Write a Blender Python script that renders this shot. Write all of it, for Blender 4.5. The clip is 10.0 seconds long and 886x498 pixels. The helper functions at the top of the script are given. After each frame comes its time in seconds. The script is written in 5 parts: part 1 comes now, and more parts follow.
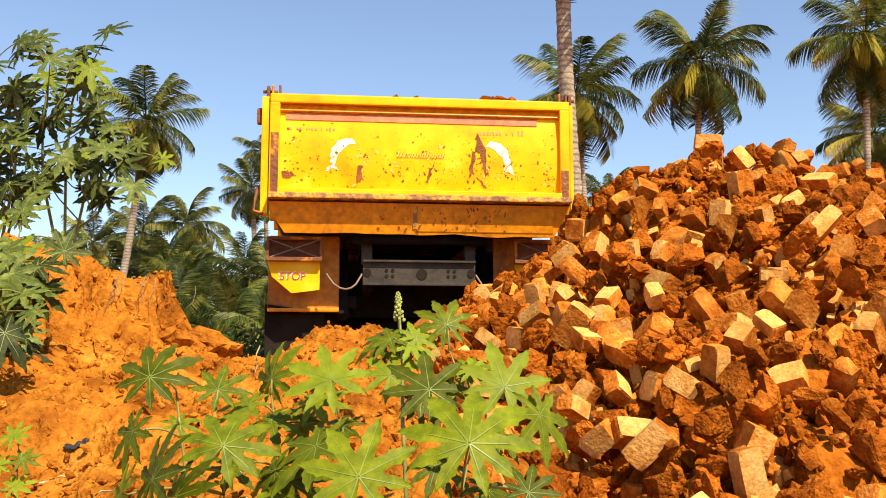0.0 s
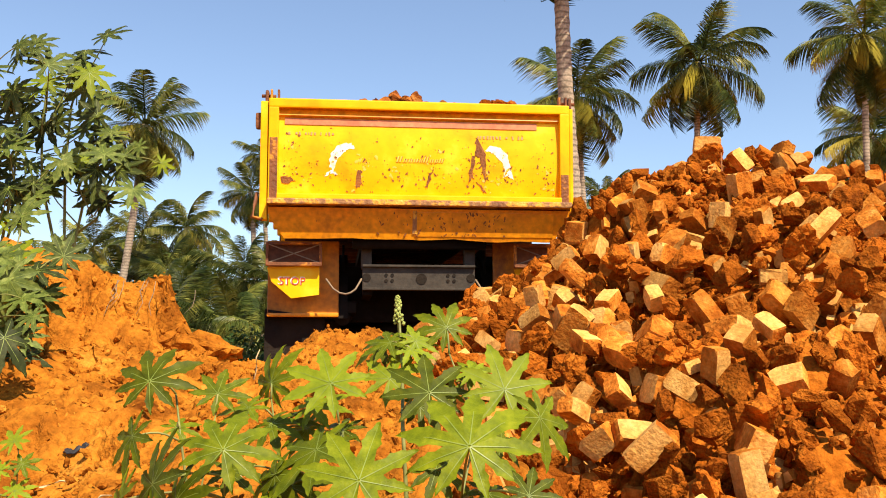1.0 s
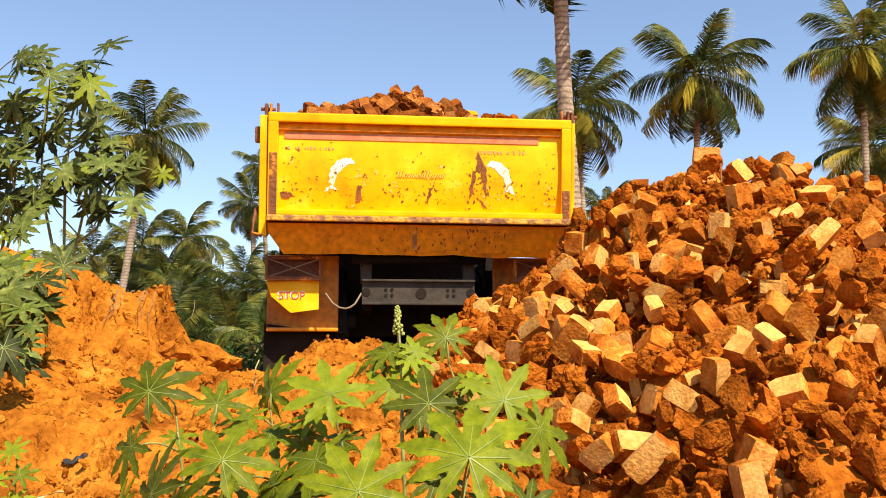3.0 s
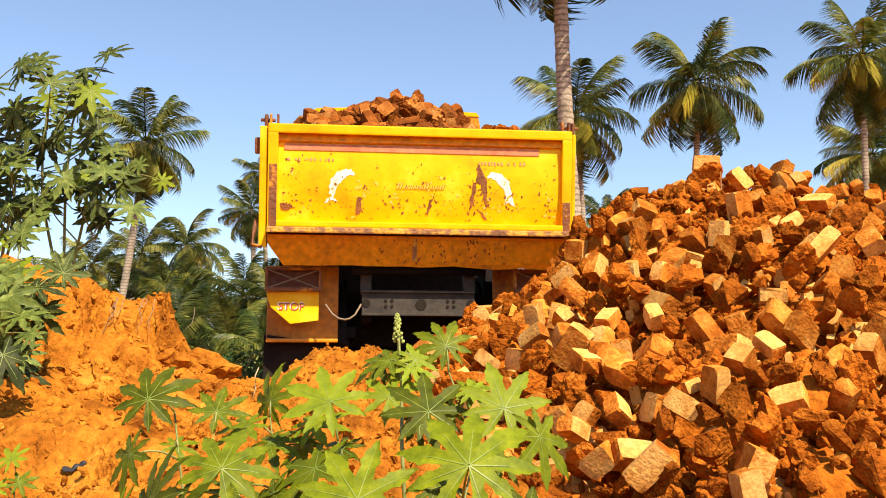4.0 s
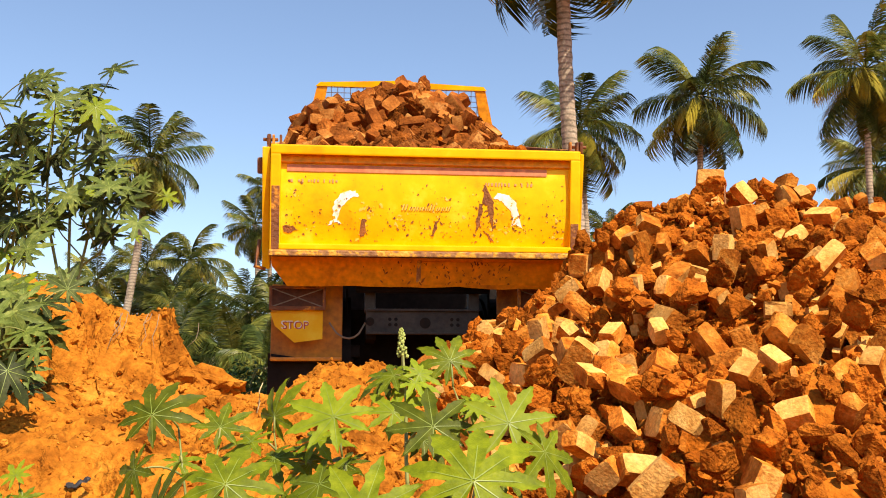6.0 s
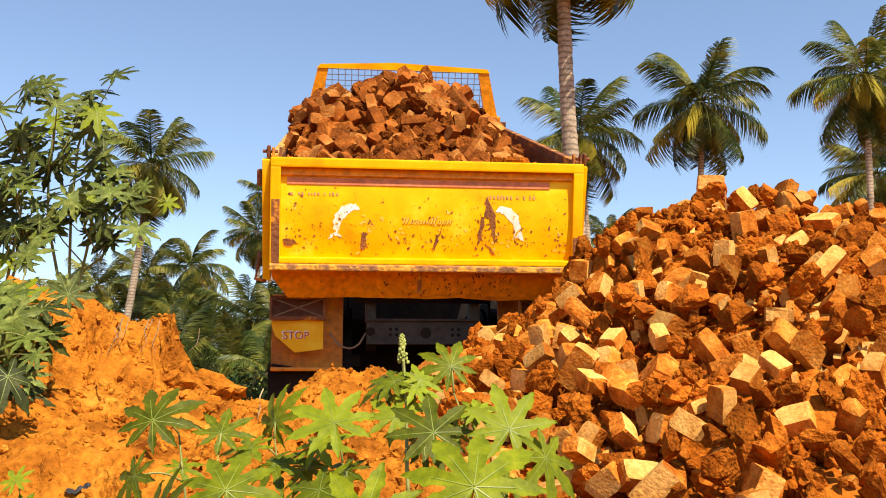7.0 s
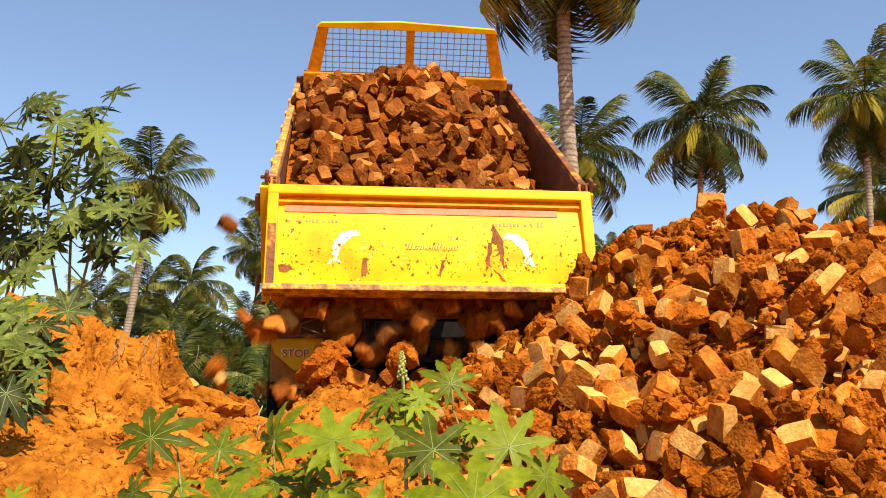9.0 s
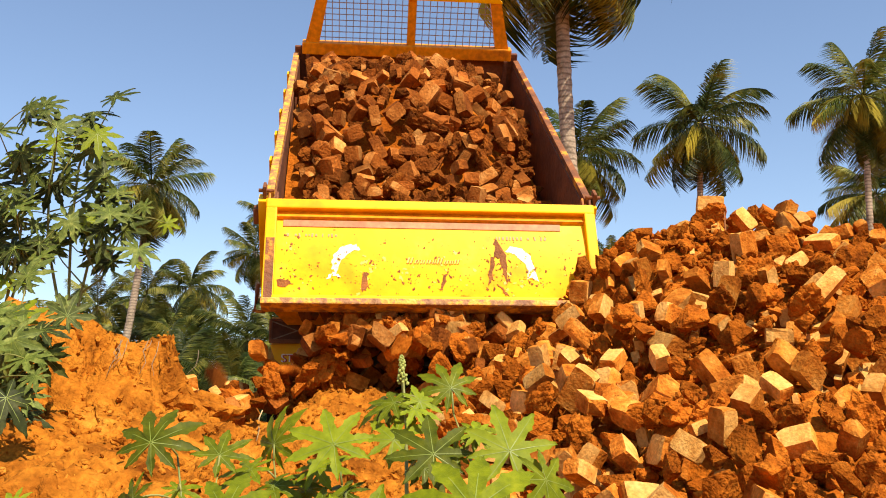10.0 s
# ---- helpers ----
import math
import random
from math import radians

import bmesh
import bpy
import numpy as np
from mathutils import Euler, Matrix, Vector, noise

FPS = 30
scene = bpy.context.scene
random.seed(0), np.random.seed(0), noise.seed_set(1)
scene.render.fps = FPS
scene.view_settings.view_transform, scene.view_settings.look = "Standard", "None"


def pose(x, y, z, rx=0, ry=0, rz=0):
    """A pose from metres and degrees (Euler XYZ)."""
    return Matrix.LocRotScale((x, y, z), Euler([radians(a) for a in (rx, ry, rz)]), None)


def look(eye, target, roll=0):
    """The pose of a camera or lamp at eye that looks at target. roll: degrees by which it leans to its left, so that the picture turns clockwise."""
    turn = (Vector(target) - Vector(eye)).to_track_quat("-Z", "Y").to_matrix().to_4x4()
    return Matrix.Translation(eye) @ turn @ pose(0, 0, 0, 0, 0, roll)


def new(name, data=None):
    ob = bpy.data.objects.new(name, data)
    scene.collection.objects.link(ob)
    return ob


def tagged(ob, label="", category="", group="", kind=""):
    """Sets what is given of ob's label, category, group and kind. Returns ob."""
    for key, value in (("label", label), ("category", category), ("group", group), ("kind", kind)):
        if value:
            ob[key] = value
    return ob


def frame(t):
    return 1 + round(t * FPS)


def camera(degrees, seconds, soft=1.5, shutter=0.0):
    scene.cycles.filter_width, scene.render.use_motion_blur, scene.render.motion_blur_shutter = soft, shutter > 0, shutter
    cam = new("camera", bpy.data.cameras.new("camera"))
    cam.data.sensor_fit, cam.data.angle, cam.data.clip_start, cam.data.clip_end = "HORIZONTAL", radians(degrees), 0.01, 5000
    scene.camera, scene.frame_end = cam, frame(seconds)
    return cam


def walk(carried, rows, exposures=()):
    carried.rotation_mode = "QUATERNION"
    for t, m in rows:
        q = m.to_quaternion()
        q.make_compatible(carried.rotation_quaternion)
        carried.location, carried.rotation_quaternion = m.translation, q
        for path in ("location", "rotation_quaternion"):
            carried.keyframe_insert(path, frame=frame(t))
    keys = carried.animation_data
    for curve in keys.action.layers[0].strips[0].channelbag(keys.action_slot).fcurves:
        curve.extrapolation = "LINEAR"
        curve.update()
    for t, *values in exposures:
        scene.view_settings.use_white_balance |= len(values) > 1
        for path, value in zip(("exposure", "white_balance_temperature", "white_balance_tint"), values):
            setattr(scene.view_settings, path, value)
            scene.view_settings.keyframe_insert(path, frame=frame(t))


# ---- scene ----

# camera: a phone held nearly still, tilting slowly upwards
EYE = (0.0, 0.0, 1.5)
LENS = 50.0
PATH = [
    (0.0, 0.00, 7.26, 0.00), (0.5, -0.01, 7.32, -0.12), (1.0, -0.03, 7.45, -0.20), (1.5, 0.02, 7.45, -0.17),
    (2.0, 0.04, 7.60, -0.17), (2.5, -0.02, 7.84, -0.17), (4.0, -0.05, 8.54, -0.07), (4.5, -0.05, 8.74, -0.11),
    (5.0, 0.16, 8.84, -0.04), (5.5, 0.15, 9.20, -0.17), (7.0, 0.23, 9.77, -0.18), (7.5, 0.21, 10.18, -0.19),
    (8.0, 0.18, 10.41, -0.07), (8.5, 0.24, 10.53, -0.07), (9.0, 0.22, 10.80, -0.08), (9.5, 0.21, 10.94, -0.10),
    (10.0, 0.21, 11.03, -0.21),
]
cam = camera(LENS, 10.0, 1.0, 0.5)
walk(cam, [(t, pose(*EYE, 90 + p, 0, y) @ pose(0, 0, 0, 0, 0, r)) for t, y, p, r in PATH],
     [(0.0, 0.69, 7000, 13), (2.5, 0.71, 7000, 13), (4.5, 0.87, 7000, 13), (5.0, 0.89, 7000, 13), (5.5, 0.75, 7000, 13), (7.0, 0.72, 7000, 13), (7.5, 0.85, 7000, 13), (8.1, 0.85, 7000, 13), (8.6, 0.63, 7000, 13), (10.0, 0.60, 7000, 13)])

# light: clear morning sky, sun behind the camera and to its right
SUN_FROM = Vector((0.36, -0.53, 0.82)).normalized()
world = bpy.data.worlds.new("sky")
scene.world = world
world.use_nodes = True
wn = world.node_tree.nodes
sky = wn.new("ShaderNodeTexSky")
sky.sky_type, sky.sun_disc = "NISHITA", False
sky.sun_elevation = math.asin(SUN_FROM.z)
sky.sun_rotation = math.atan2(SUN_FROM.x, SUN_FROM.y)
sky.air_density, sky.dust_density, sky.ozone_density = 1.0, 0.5, 3.0
wn["Background"].inputs[1].default_value = 0.13
world.node_tree.links.new(sky.outputs[0], wn["Background"].inputs[0])
sun = new("sun", bpy.data.lights.new("sun", "SUN"))
sun.data.energy, sun.data.angle, sun.data.color = 5.4, radians(0.53), (1.0, 0.91, 0.75)
sun.matrix_world = look(SUN_FROM * 60, (0, 0, 0))


# ---- materials ----
def material(name, stops, scale=4.0, rough=0.8, bump=0.3, bump_scale=None, metal=0.0, fine=None, vary=0.0, detail=6.0, spec=0.4, island=False):
    """Noise-driven paint: stops are (position, colour); fine adds a second, smaller grain; vary shifts lightness per object."""
    m = bpy.data.materials.new(name)
    m.use_nodes = True
    nt = m.node_tree
    n, l = nt.nodes, nt.links
    b = n["Principled BSDF"]
    co = n.new("ShaderNodeTexCoord")
    no = n.new("ShaderNodeTexNoise")
    no.inputs["Scale"].default_value, no.inputs["Detail"].default_value = scale, detail
    no.inputs["Roughness"].default_value = 0.62
    info = n.new("ShaderNodeObjectInfo")
    chance = info.outputs["Random"]
    if island:
        geo = n.new("ShaderNodeNewGeometry")
        both, wrap = n.new("ShaderNodeMath"), n.new("ShaderNodeMath")
        both.operation, wrap.operation = "ADD", "FRACT"
        l.new(chance, both.inputs[0])
        l.new(geo.outputs["Random Per Island"], both.inputs[1])
        l.new(both.outputs[0], wrap.inputs[0])
        chance = wrap.outputs[0]
    shift = n.new("ShaderNodeVectorMath")
    shift.operation = "MULTIPLY_ADD"
    shift.inputs[1].default_value = (1, 1, 1)
    l.new(co.outputs["Object"], shift.inputs[0])
    mul = n.new("ShaderNodeMath")
    mul.operation = "MULTIPLY"
    mul.inputs[1].default_value = 37.0
    l.new(chance, mul.inputs[0])
    l.new(mul.outputs[0], shift.inputs[2])
    l.new(shift.outputs[0], no.inputs["Vector"])
    r = n.new("ShaderNodeValToRGB")
    while len(r.color_ramp.elements) < len(stops):
        r.color_ramp.elements.new(0.5)
    for e, (p, c) in zip(r.color_ramp.elements, stops):
        e.position, e.color = p, (*c, 1)
    l.new(no.outputs["Fac"], r.inputs[0])
    out = r.outputs[0]
    if fine:
        f = n.new("ShaderNodeTexNoise")
        f.inputs["Scale"].default_value, f.inputs["Detail"].default_value = fine, 4.0
        l.new(shift.outputs[0], f.inputs["Vector"])
        mr = n.new("ShaderNodeMapRange")
        mr.inputs[1].default_value, mr.inputs[2].default_value = 0.3, 0.7
        mr.inputs[3].default_value, mr.inputs[4].default_value = 0.72, 1.2
        l.new(f.outputs["Fac"], mr.inputs[0])
        mx = n.new("ShaderNodeVectorMath")
        mx.operation = "SCALE"
        l.new(out, mx.inputs[0])
        l.new(mr.outputs[0], mx.inputs["Scale"])
        out = mx.outputs[0]
    if vary:
        mr = n.new("ShaderNodeMapRange")
        mr.inputs[3].default_value, mr.inputs[4].default_value = 1 - vary, 1 + vary
        l.new(chance, mr.inputs[0])
        mx = n.new("ShaderNodeVectorMath")
        mx.operation = "SCALE"
        l.new(out, mx.inputs[0])
        l.new(mr.outputs[0], mx.inputs["Scale"])
        out = mx.outputs[0]
    l.new(out, b.inputs["Base Color"])
    b.inputs["Roughness"].default_value, b.inputs["Metallic"].default_value = rough, metal
    b.inputs["Specular IOR Level"].default_value = spec
    if bump:
        bn = n.new("ShaderNodeTexNoise")
        bn.inputs["Scale"].default_value, bn.inputs["Detail"].default_value = bump_scale or scale * 4, 8.0
        l.new(shift.outputs[0], bn.inputs["Vector"])
        bp = n.new("ShaderNodeBump")
        bp.inputs["Strength"].default_value, bp.inputs["Distance"].default_value = bump, 0.03
        l.new(bn.outputs["Fac"], bp.inputs["Height"])
        l.new(bp.outputs[0], b.inputs["Normal"])
    return m


def leafy(name, stops, through_light=0.25, rough=0.45, scale=6.0, vary=0.25, bump=0.15):
    """Leaf: glossy blade that lets a little light through."""
    m = material(name, stops, scale, rough, bump, 40, vary=vary, spec=0.14)
    nt = m.node_tree
    b, o = nt.nodes["Principled BSDF"], nt.nodes["Material Output"]
    tr = nt.nodes.new("ShaderNodeBsdfTranslucent")
    nt.links.new(b.inputs["Base Color"].links[0].from_socket, tr.inputs[0])
    mix = nt.nodes.new("ShaderNodeMixShader")
    mix.inputs[0].default_value = through_light
    nt.links.new(b.outputs[0], mix.inputs[1])
    nt.links.new(tr.outputs[0], mix.inputs[2])
    nt.links.new(mix.outputs[0], o.inputs[0])
    return m


SOIL = material("red_soil", [(0.27, (0.12, 0.030, 0.004)), (0.42, (0.30, 0.094, 0.010)), (0.55, (0.44, 0.152, 0.016)), (0.75, (0.58, 0.24, 0.034))], 3.2, 0.95, 1.0, 34, fine=26, spec=0.03)
HEAP_SOIL = material("heap_soil", [(0.25, (0.15, 0.034, 0.004)), (0.5, (0.34, 0.088, 0.008)), (0.75, (0.48, 0.145, 0.016))], 2.5, 0.95, 1.0, 25, fine=40, spec=0.03)
CUTFACE = material("fresh_cut_face", [(0.30, (0.40, 0.145, 0.024)), (0.46, (0.57, 0.275, 0.066)), (0.75, (0.70, 0.41, 0.13))], 7, 0.9, 0.3, 70, fine=50, vary=0.28, spec=0.06, island=True)
MOISTCUT = material("moist_cut_face", [(0.3, (0.22, 0.065, 0.011)), (0.5, (0.36, 0.125, 0.024)), (0.75, (0.58, 0.28, 0.08))], 6, 0.88, 0.6, 60, fine=50, vary=0.4, spec=0.08, island=True)
CLOD = material("soil_clod", [(0.28, (0.135, 0.030, 0.004)), (0.5, (0.33, 0.084, 0.008)), (0.75, (0.50, 0.155, 0.018))], 7, 0.95, 1.0, 45, fine=60, vary=0.34, spec=0.03, island=True)
BRICK = material("laterite_brick", [(0.3, (0.21, 0.050, 0.006)), (0.42, (0.39, 0.110, 0.013)), (0.54, (0.52, 0.175, 0.024)), (0.75, (0.66, 0.30, 0.065))], 8.0, 0.92, 0.45, 60, fine=45, vary=0.34, spec=0.04, island=True)
MOISTBRICK = material("moist_brick", [(0.3, (0.105, 0.025, 0.004)), (0.45, (0.20, 0.053, 0.007)), (0.58, (0.30, 0.086, 0.013)), (0.8, (0.44, 0.155, 0.03))], 6.0, 0.85, 0.7, 50, fine=45, vary=0.35, spec=0.08, island=True)
MOISTCLOD = material("moist_clod", [(0.28, (0.075, 0.018, 0.003)), (0.5, (0.17, 0.045, 0.006)), (0.75, (0.30, 0.090, 0.012))], 7, 0.92, 1.0, 45, fine=60, vary=0.3, spec=0.06, island=True)
YELLOW = material("yellow_paint", [(0.32, (0.78, 0.31, 0.002)), (0.48, (0.86, 0.42, 0.002)), (0.58, (0.88, 0.47, 0.003)), (0.72, (0.92, 0.60, 0.030))], 3.2, 0.5, 0.16, 3.0, spec=0.18)
PALE = material("bleached_paint", [(0.3, (0.84, 0.44, 0.02)), (0.7, (0.87, 0.56, 0.12))], 14, 0.5, 0.1)
ORANGE = material("orange_paint", [(0.25, (0.24, 0.06, 0.01)), (0.40, (0.68, 0.23, 0.006)), (0.8, (0.78, 0.31, 0.006))], 2.2, 0.42, 0.1, 16, fine=20)
# mudguard orange, darkened in its colour for the shade under the body
FENDER = material("shaded_fender_orange", [(0.3, (0.16, 0.045, 0.010)), (0.45, (0.48, 0.17, 0.010)), (0.8, (0.64, 0.26, 0.008))], 3, 0.6, 0.15, 16, fine=20)
RUST = material("rusty_paint", [(0.3, (0.10, 0.035, 0.014)), (0.55, (0.23, 0.075, 0.02)), (0.62, (0.62, 0.24, 0.02)), (0.8, (0.78, 0.33, 0.01))], 5, 0.7, 0.4, 40)
BARE = material("scuffed_edge", [(0.3, (0.20, 0.08, 0.03)), (0.48, (0.36, 0.17, 0.06)), (0.55, (0.66, 0.32, 0.03)), (0.75, (0.76, 0.44, 0.08))], 13, 0.6, 0.4, 40)
PINK = material("faded_red_stripe", [(0.3, (0.48, 0.13, 0.05)), (0.7, (0.62, 0.22, 0.09))], 3, 0.6, 0.1, fine=20)
BEDSTEEL = material("rusty_bed_steel", [(0.3, (0.07, 0.022, 0.009)), (0.6, (0.17, 0.055, 0.018)), (0.8, (0.3, 0.11, 0.03))], 2, 0.7, 0.3, 20, fine=25)
BLACK = material("black_chassis", [(0.3, (0.006, 0.005, 0.005)), (0.7, (0.018, 0.013, 0.010))], 3, 0.75, 0.1, 20, fine=18, spec=0.1)
GREY = material("grey_crossmember", [(0.3, (0.026, 0.020, 0.014)), (0.7, (0.066, 0.051, 0.036))], 4, 0.6, 0.12, 30, fine=22, spec=0.25)
RUBBER = material("tyre_rubber", [(0.3, (0.010, 0.009, 0.008)), (0.75, (0.03, 0.02, 0.013))], 4, 0.9, 0.3, 30, spec=0.15)
WHITE = material("white_paint", [(0.32, (0.78, 0.50, 0.12)), (0.40, (0.74, 0.66, 0.50)), (0.6, (0.82, 0.8, 0.74))], 16, 0.5, 0.05)
REDINK = material("red_lettering", [(0.3, (0.45, 0.03, 0.015)), (0.7, (0.55, 0.06, 0.03))], 5, 0.5, 0.0)
DULLINK = material("faded_lettering", [(0.3, (0.45, 0.2, 0.05)), (0.7, (0.6, 0.36, 0.16))], 8, 0.6, 0.0)
CHIP = material("chipped_rust", [(0.3, (0.13, 0.04, 0.012)), (0.7, (0.34, 0.12, 0.025))], 12, 0.85, 0.4, 60)
WIRE = material("guard_wire", [(0.3, (0.25, 0.24, 0.22)), (0.7, (0.4, 0.38, 0.34))], 5, 0.5, 0.0, metal=0.4)
HOSE = material("dusty_hose", [(0.3, (0.16, 0.11, 0.07)), (0.7, (0.28, 0.2, 0.12))], 9, 0.7, 0.1)
TRUNK = material("palm_trunk", [(0.25, (0.17, 0.125, 0.085)), (0.5, (0.34, 0.27, 0.195)), (0.8, (0.46, 0.375, 0.28))], 3, 0.9, 0.7, 12, fine=18, spec=0.15)


def ringed(m, scale):
    """Adds the dark leaf scars that ring a palm trunk."""
    nt = m.node_tree
    b = nt.nodes["Principled BSDF"]
    co, w, mr, mx = [nt.nodes.new(k) for k in ("ShaderNodeTexCoord", "ShaderNodeTexWave", "ShaderNodeMapRange", "ShaderNodeVectorMath")]
    w.bands_direction, mx.operation = "Z", "SCALE"
    w.inputs["Scale"].default_value, w.inputs["Distortion"].default_value, w.inputs["Detail"].default_value = scale, 3.0, 3.0
    mr.inputs[1].default_value, mr.inputs[2].default_value, mr.inputs[3].default_value = 0.05, 0.45, 0.55
    nt.links.new(co.outputs["Object"], w.inputs["Vector"])
    nt.links.new(w.outputs["Fac"], mr.inputs[0])
    nt.links.new(b.inputs["Base Color"].links[0].from_socket, mx.inputs[0])
    nt.links.new(mr.outputs[0], mx.inputs["Scale"])
    nt.links.new(mx.outputs[0], b.inputs["Base Color"])


ringed(TRUNK, 2.4)
PALM = leafy("palm_frond", [(0.3, (0.014, 0.027, 0.006)), (0.47, (0.052, 0.072, 0.014)), (0.60, (0.19, 0.19, 0.036)), (0.78, (0.42, 0.36, 0.09))], 0.22, 0.36, 2.2, 0.5)
PALMDRY = leafy("yellowing_frond", [(0.3, (0.16, 0.15, 0.015)), (0.55, (0.32, 0.26, 0.03)), (0.8, (0.48, 0.35, 0.07))], 0.25, 0.6, 0.8, 0.35)
CASTOR = leafy("castor_leaf", [(0.3, (0.066, 0.088, 0.003)), (0.55, (0.122, 0.150, 0.004)), (0.8, (0.21, 0.22, 0.010))], 0.22, 0.5, 5, 0.45)
CASTORBRIGHT = leafy("young_castor_leaf", [(0.3, (0.14, 0.19, 0.008)), (0.7, (0.24, 0.285, 0.014))], 0.3, 0.5, 5, 0.25)
SPIKE = material("flower_spike", [(0.3, (0.22, 0.27, 0.05)), (0.7, (0.40, 0.44, 0.12))], 30, 0.6, 0.1)
SHRUBLEAF = leafy("dusty_castor_leaf", [(0.3, (0.036, 0.056, 0.010)), (0.52, (0.085, 0.110, 0.022)), (0.75, (0.22, 0.24, 0.06))], 0.22, 0.5, 4, 0.65)
VEIN = material("leaf_vein", [(0.3, (0.13, 0.18, 0.02)), (0.7, (0.20, 0.24, 0.035))], 5, 0.5, 0.0)
STEM = material("green_stem", [(0.3, (0.12, 0.16, 0.03)), (0.7, (0.24, 0.22, 0.06))], 7, 0.55, 0.15, fine=20)
BUSH = leafy("bush_leaf", [(0.3, (0.018, 0.042, 0.008)), (0.7, (0.05, 0.085, 0.018))], 0.2, 0.5, 4, 0.3)
COCONUT = material("coconut", [(0.3, (0.14, 0.12, 0.02)), (0.7, (0.32, 0.20, 0.05))], 5, 0.5, 0.1)
STRAW = material("dry_straw", [(0.3, (0.42, 0.30, 0.14)), (0.7, (0.62, 0.50, 0.28))], 9, 0.8, 0.2)
BAG = material("black_plastic", [(0.3, (0.012, 0.012, 0.014)), (0.7, (0.03, 0.028, 0.028))], 6, 0.6, 0.4)


# ---- mesh tools ----
def mesh_of(name, bm, *mats):
    me = bpy.data.meshes.new(name)
    bm.to_mesh(me)
    bm.free()
    for m in mats:
        me.materials.append(m)
    return me


def part(name, bm, mat, parent=None, label="", m=None):
    me = bm if isinstance(bm, bpy.types.Mesh) else mesh_of(name, bm, *(mat if isinstance(mat, (list, tuple)) else (mat,)))
    ob = new(name, me)
    ob.parent = parent
    if m is not None:
        ob.matrix_basis = m
    if label:
        ob["label"] = label
    return ob


def box(bm, c, s, m=None, bevel=0.0):
    """Adds a box of size s round c, turned by m, with bevelled edges."""
    b2 = bmesh.new()
    bmesh.ops.create_cube(b2, size=1.0, matrix=Matrix.Translation(c) @ (m or Matrix()) @ Matrix.Diagonal((*s, 1)))
    if bevel:
        bmesh.ops.bevel(b2, geom=b2.edges[:], offset=bevel, segments=2, affect="EDGES", profile=0.7)
    add(bm, b2)
    return bm


def add(bm, other):
    me = bpy.data.meshes.new("tmp")
    other.to_mesh(me)
    other.free()
    bm.from_mesh(me)
    bpy.data.meshes.remove(me)


def boxed(c, s, m=None, bevel=0.006):
    return box(bmesh.new(), c, s, m, bevel)


def tube(bm, pts, radii, sides=8):
    """A swept tube through the points."""
    pts = [Vector(p) for p in pts]
    rings = []
    for i, p in enumerate(pts):
        d = (pts[min(i + 1, len(pts) - 1)] - pts[max(i - 1, 0)]).normalized()
        q = d.to_track_quat("Z", "Y")
        r = radii[i] if isinstance(radii, (list, tuple)) else radii
        rings.append([bm.verts.new(p + q @ Vector((r * math.cos(a), r * math.sin(a), 0))) for a in [k * 2 * math.pi / sides for k in range(sides)]])
    for a, b in zip(rings, rings[1:]):
        for k in range(sides):
            f = bm.faces.new((a[k], a[(k + 1) % sides], b[(k + 1) % sides], b[k]))
            f.smooth = True
    bm.faces.new(rings[0][::-1])
    bm.faces.new(rings[-1])
    return bm


def plate(bm, outline, thick, m=None):
    """A flat plate with the outline (x, z) and thickness along y."""
    m = m or Matrix()
    a = [bm.verts.new(m @ Vector((x, 0, z))) for x, z in outline]
    b = [bm.verts.new(m @ Vector((x, thick, z))) for x, z in outline]
    bm.faces.new(a)
    bm.faces.new(b[::-1])
    for i in range(len(a)):
        j = (i + 1) % len(a)
        bm.faces.new((a[j], a[i], b[i], b[j]))
    return bm


def smooth(a, b, x):
    x = min(1.0, max(0.0, (x - a) / (b - a)))
    return x * x * (3 - 2 * x)


def fbm(x, y, z=0.0, octaves=4):
    return noise.fractal(Vector((x, y, z)), 0.9, 2.1, octaves)


# ---- ground ----
TRUCK_GROUND = 1.35


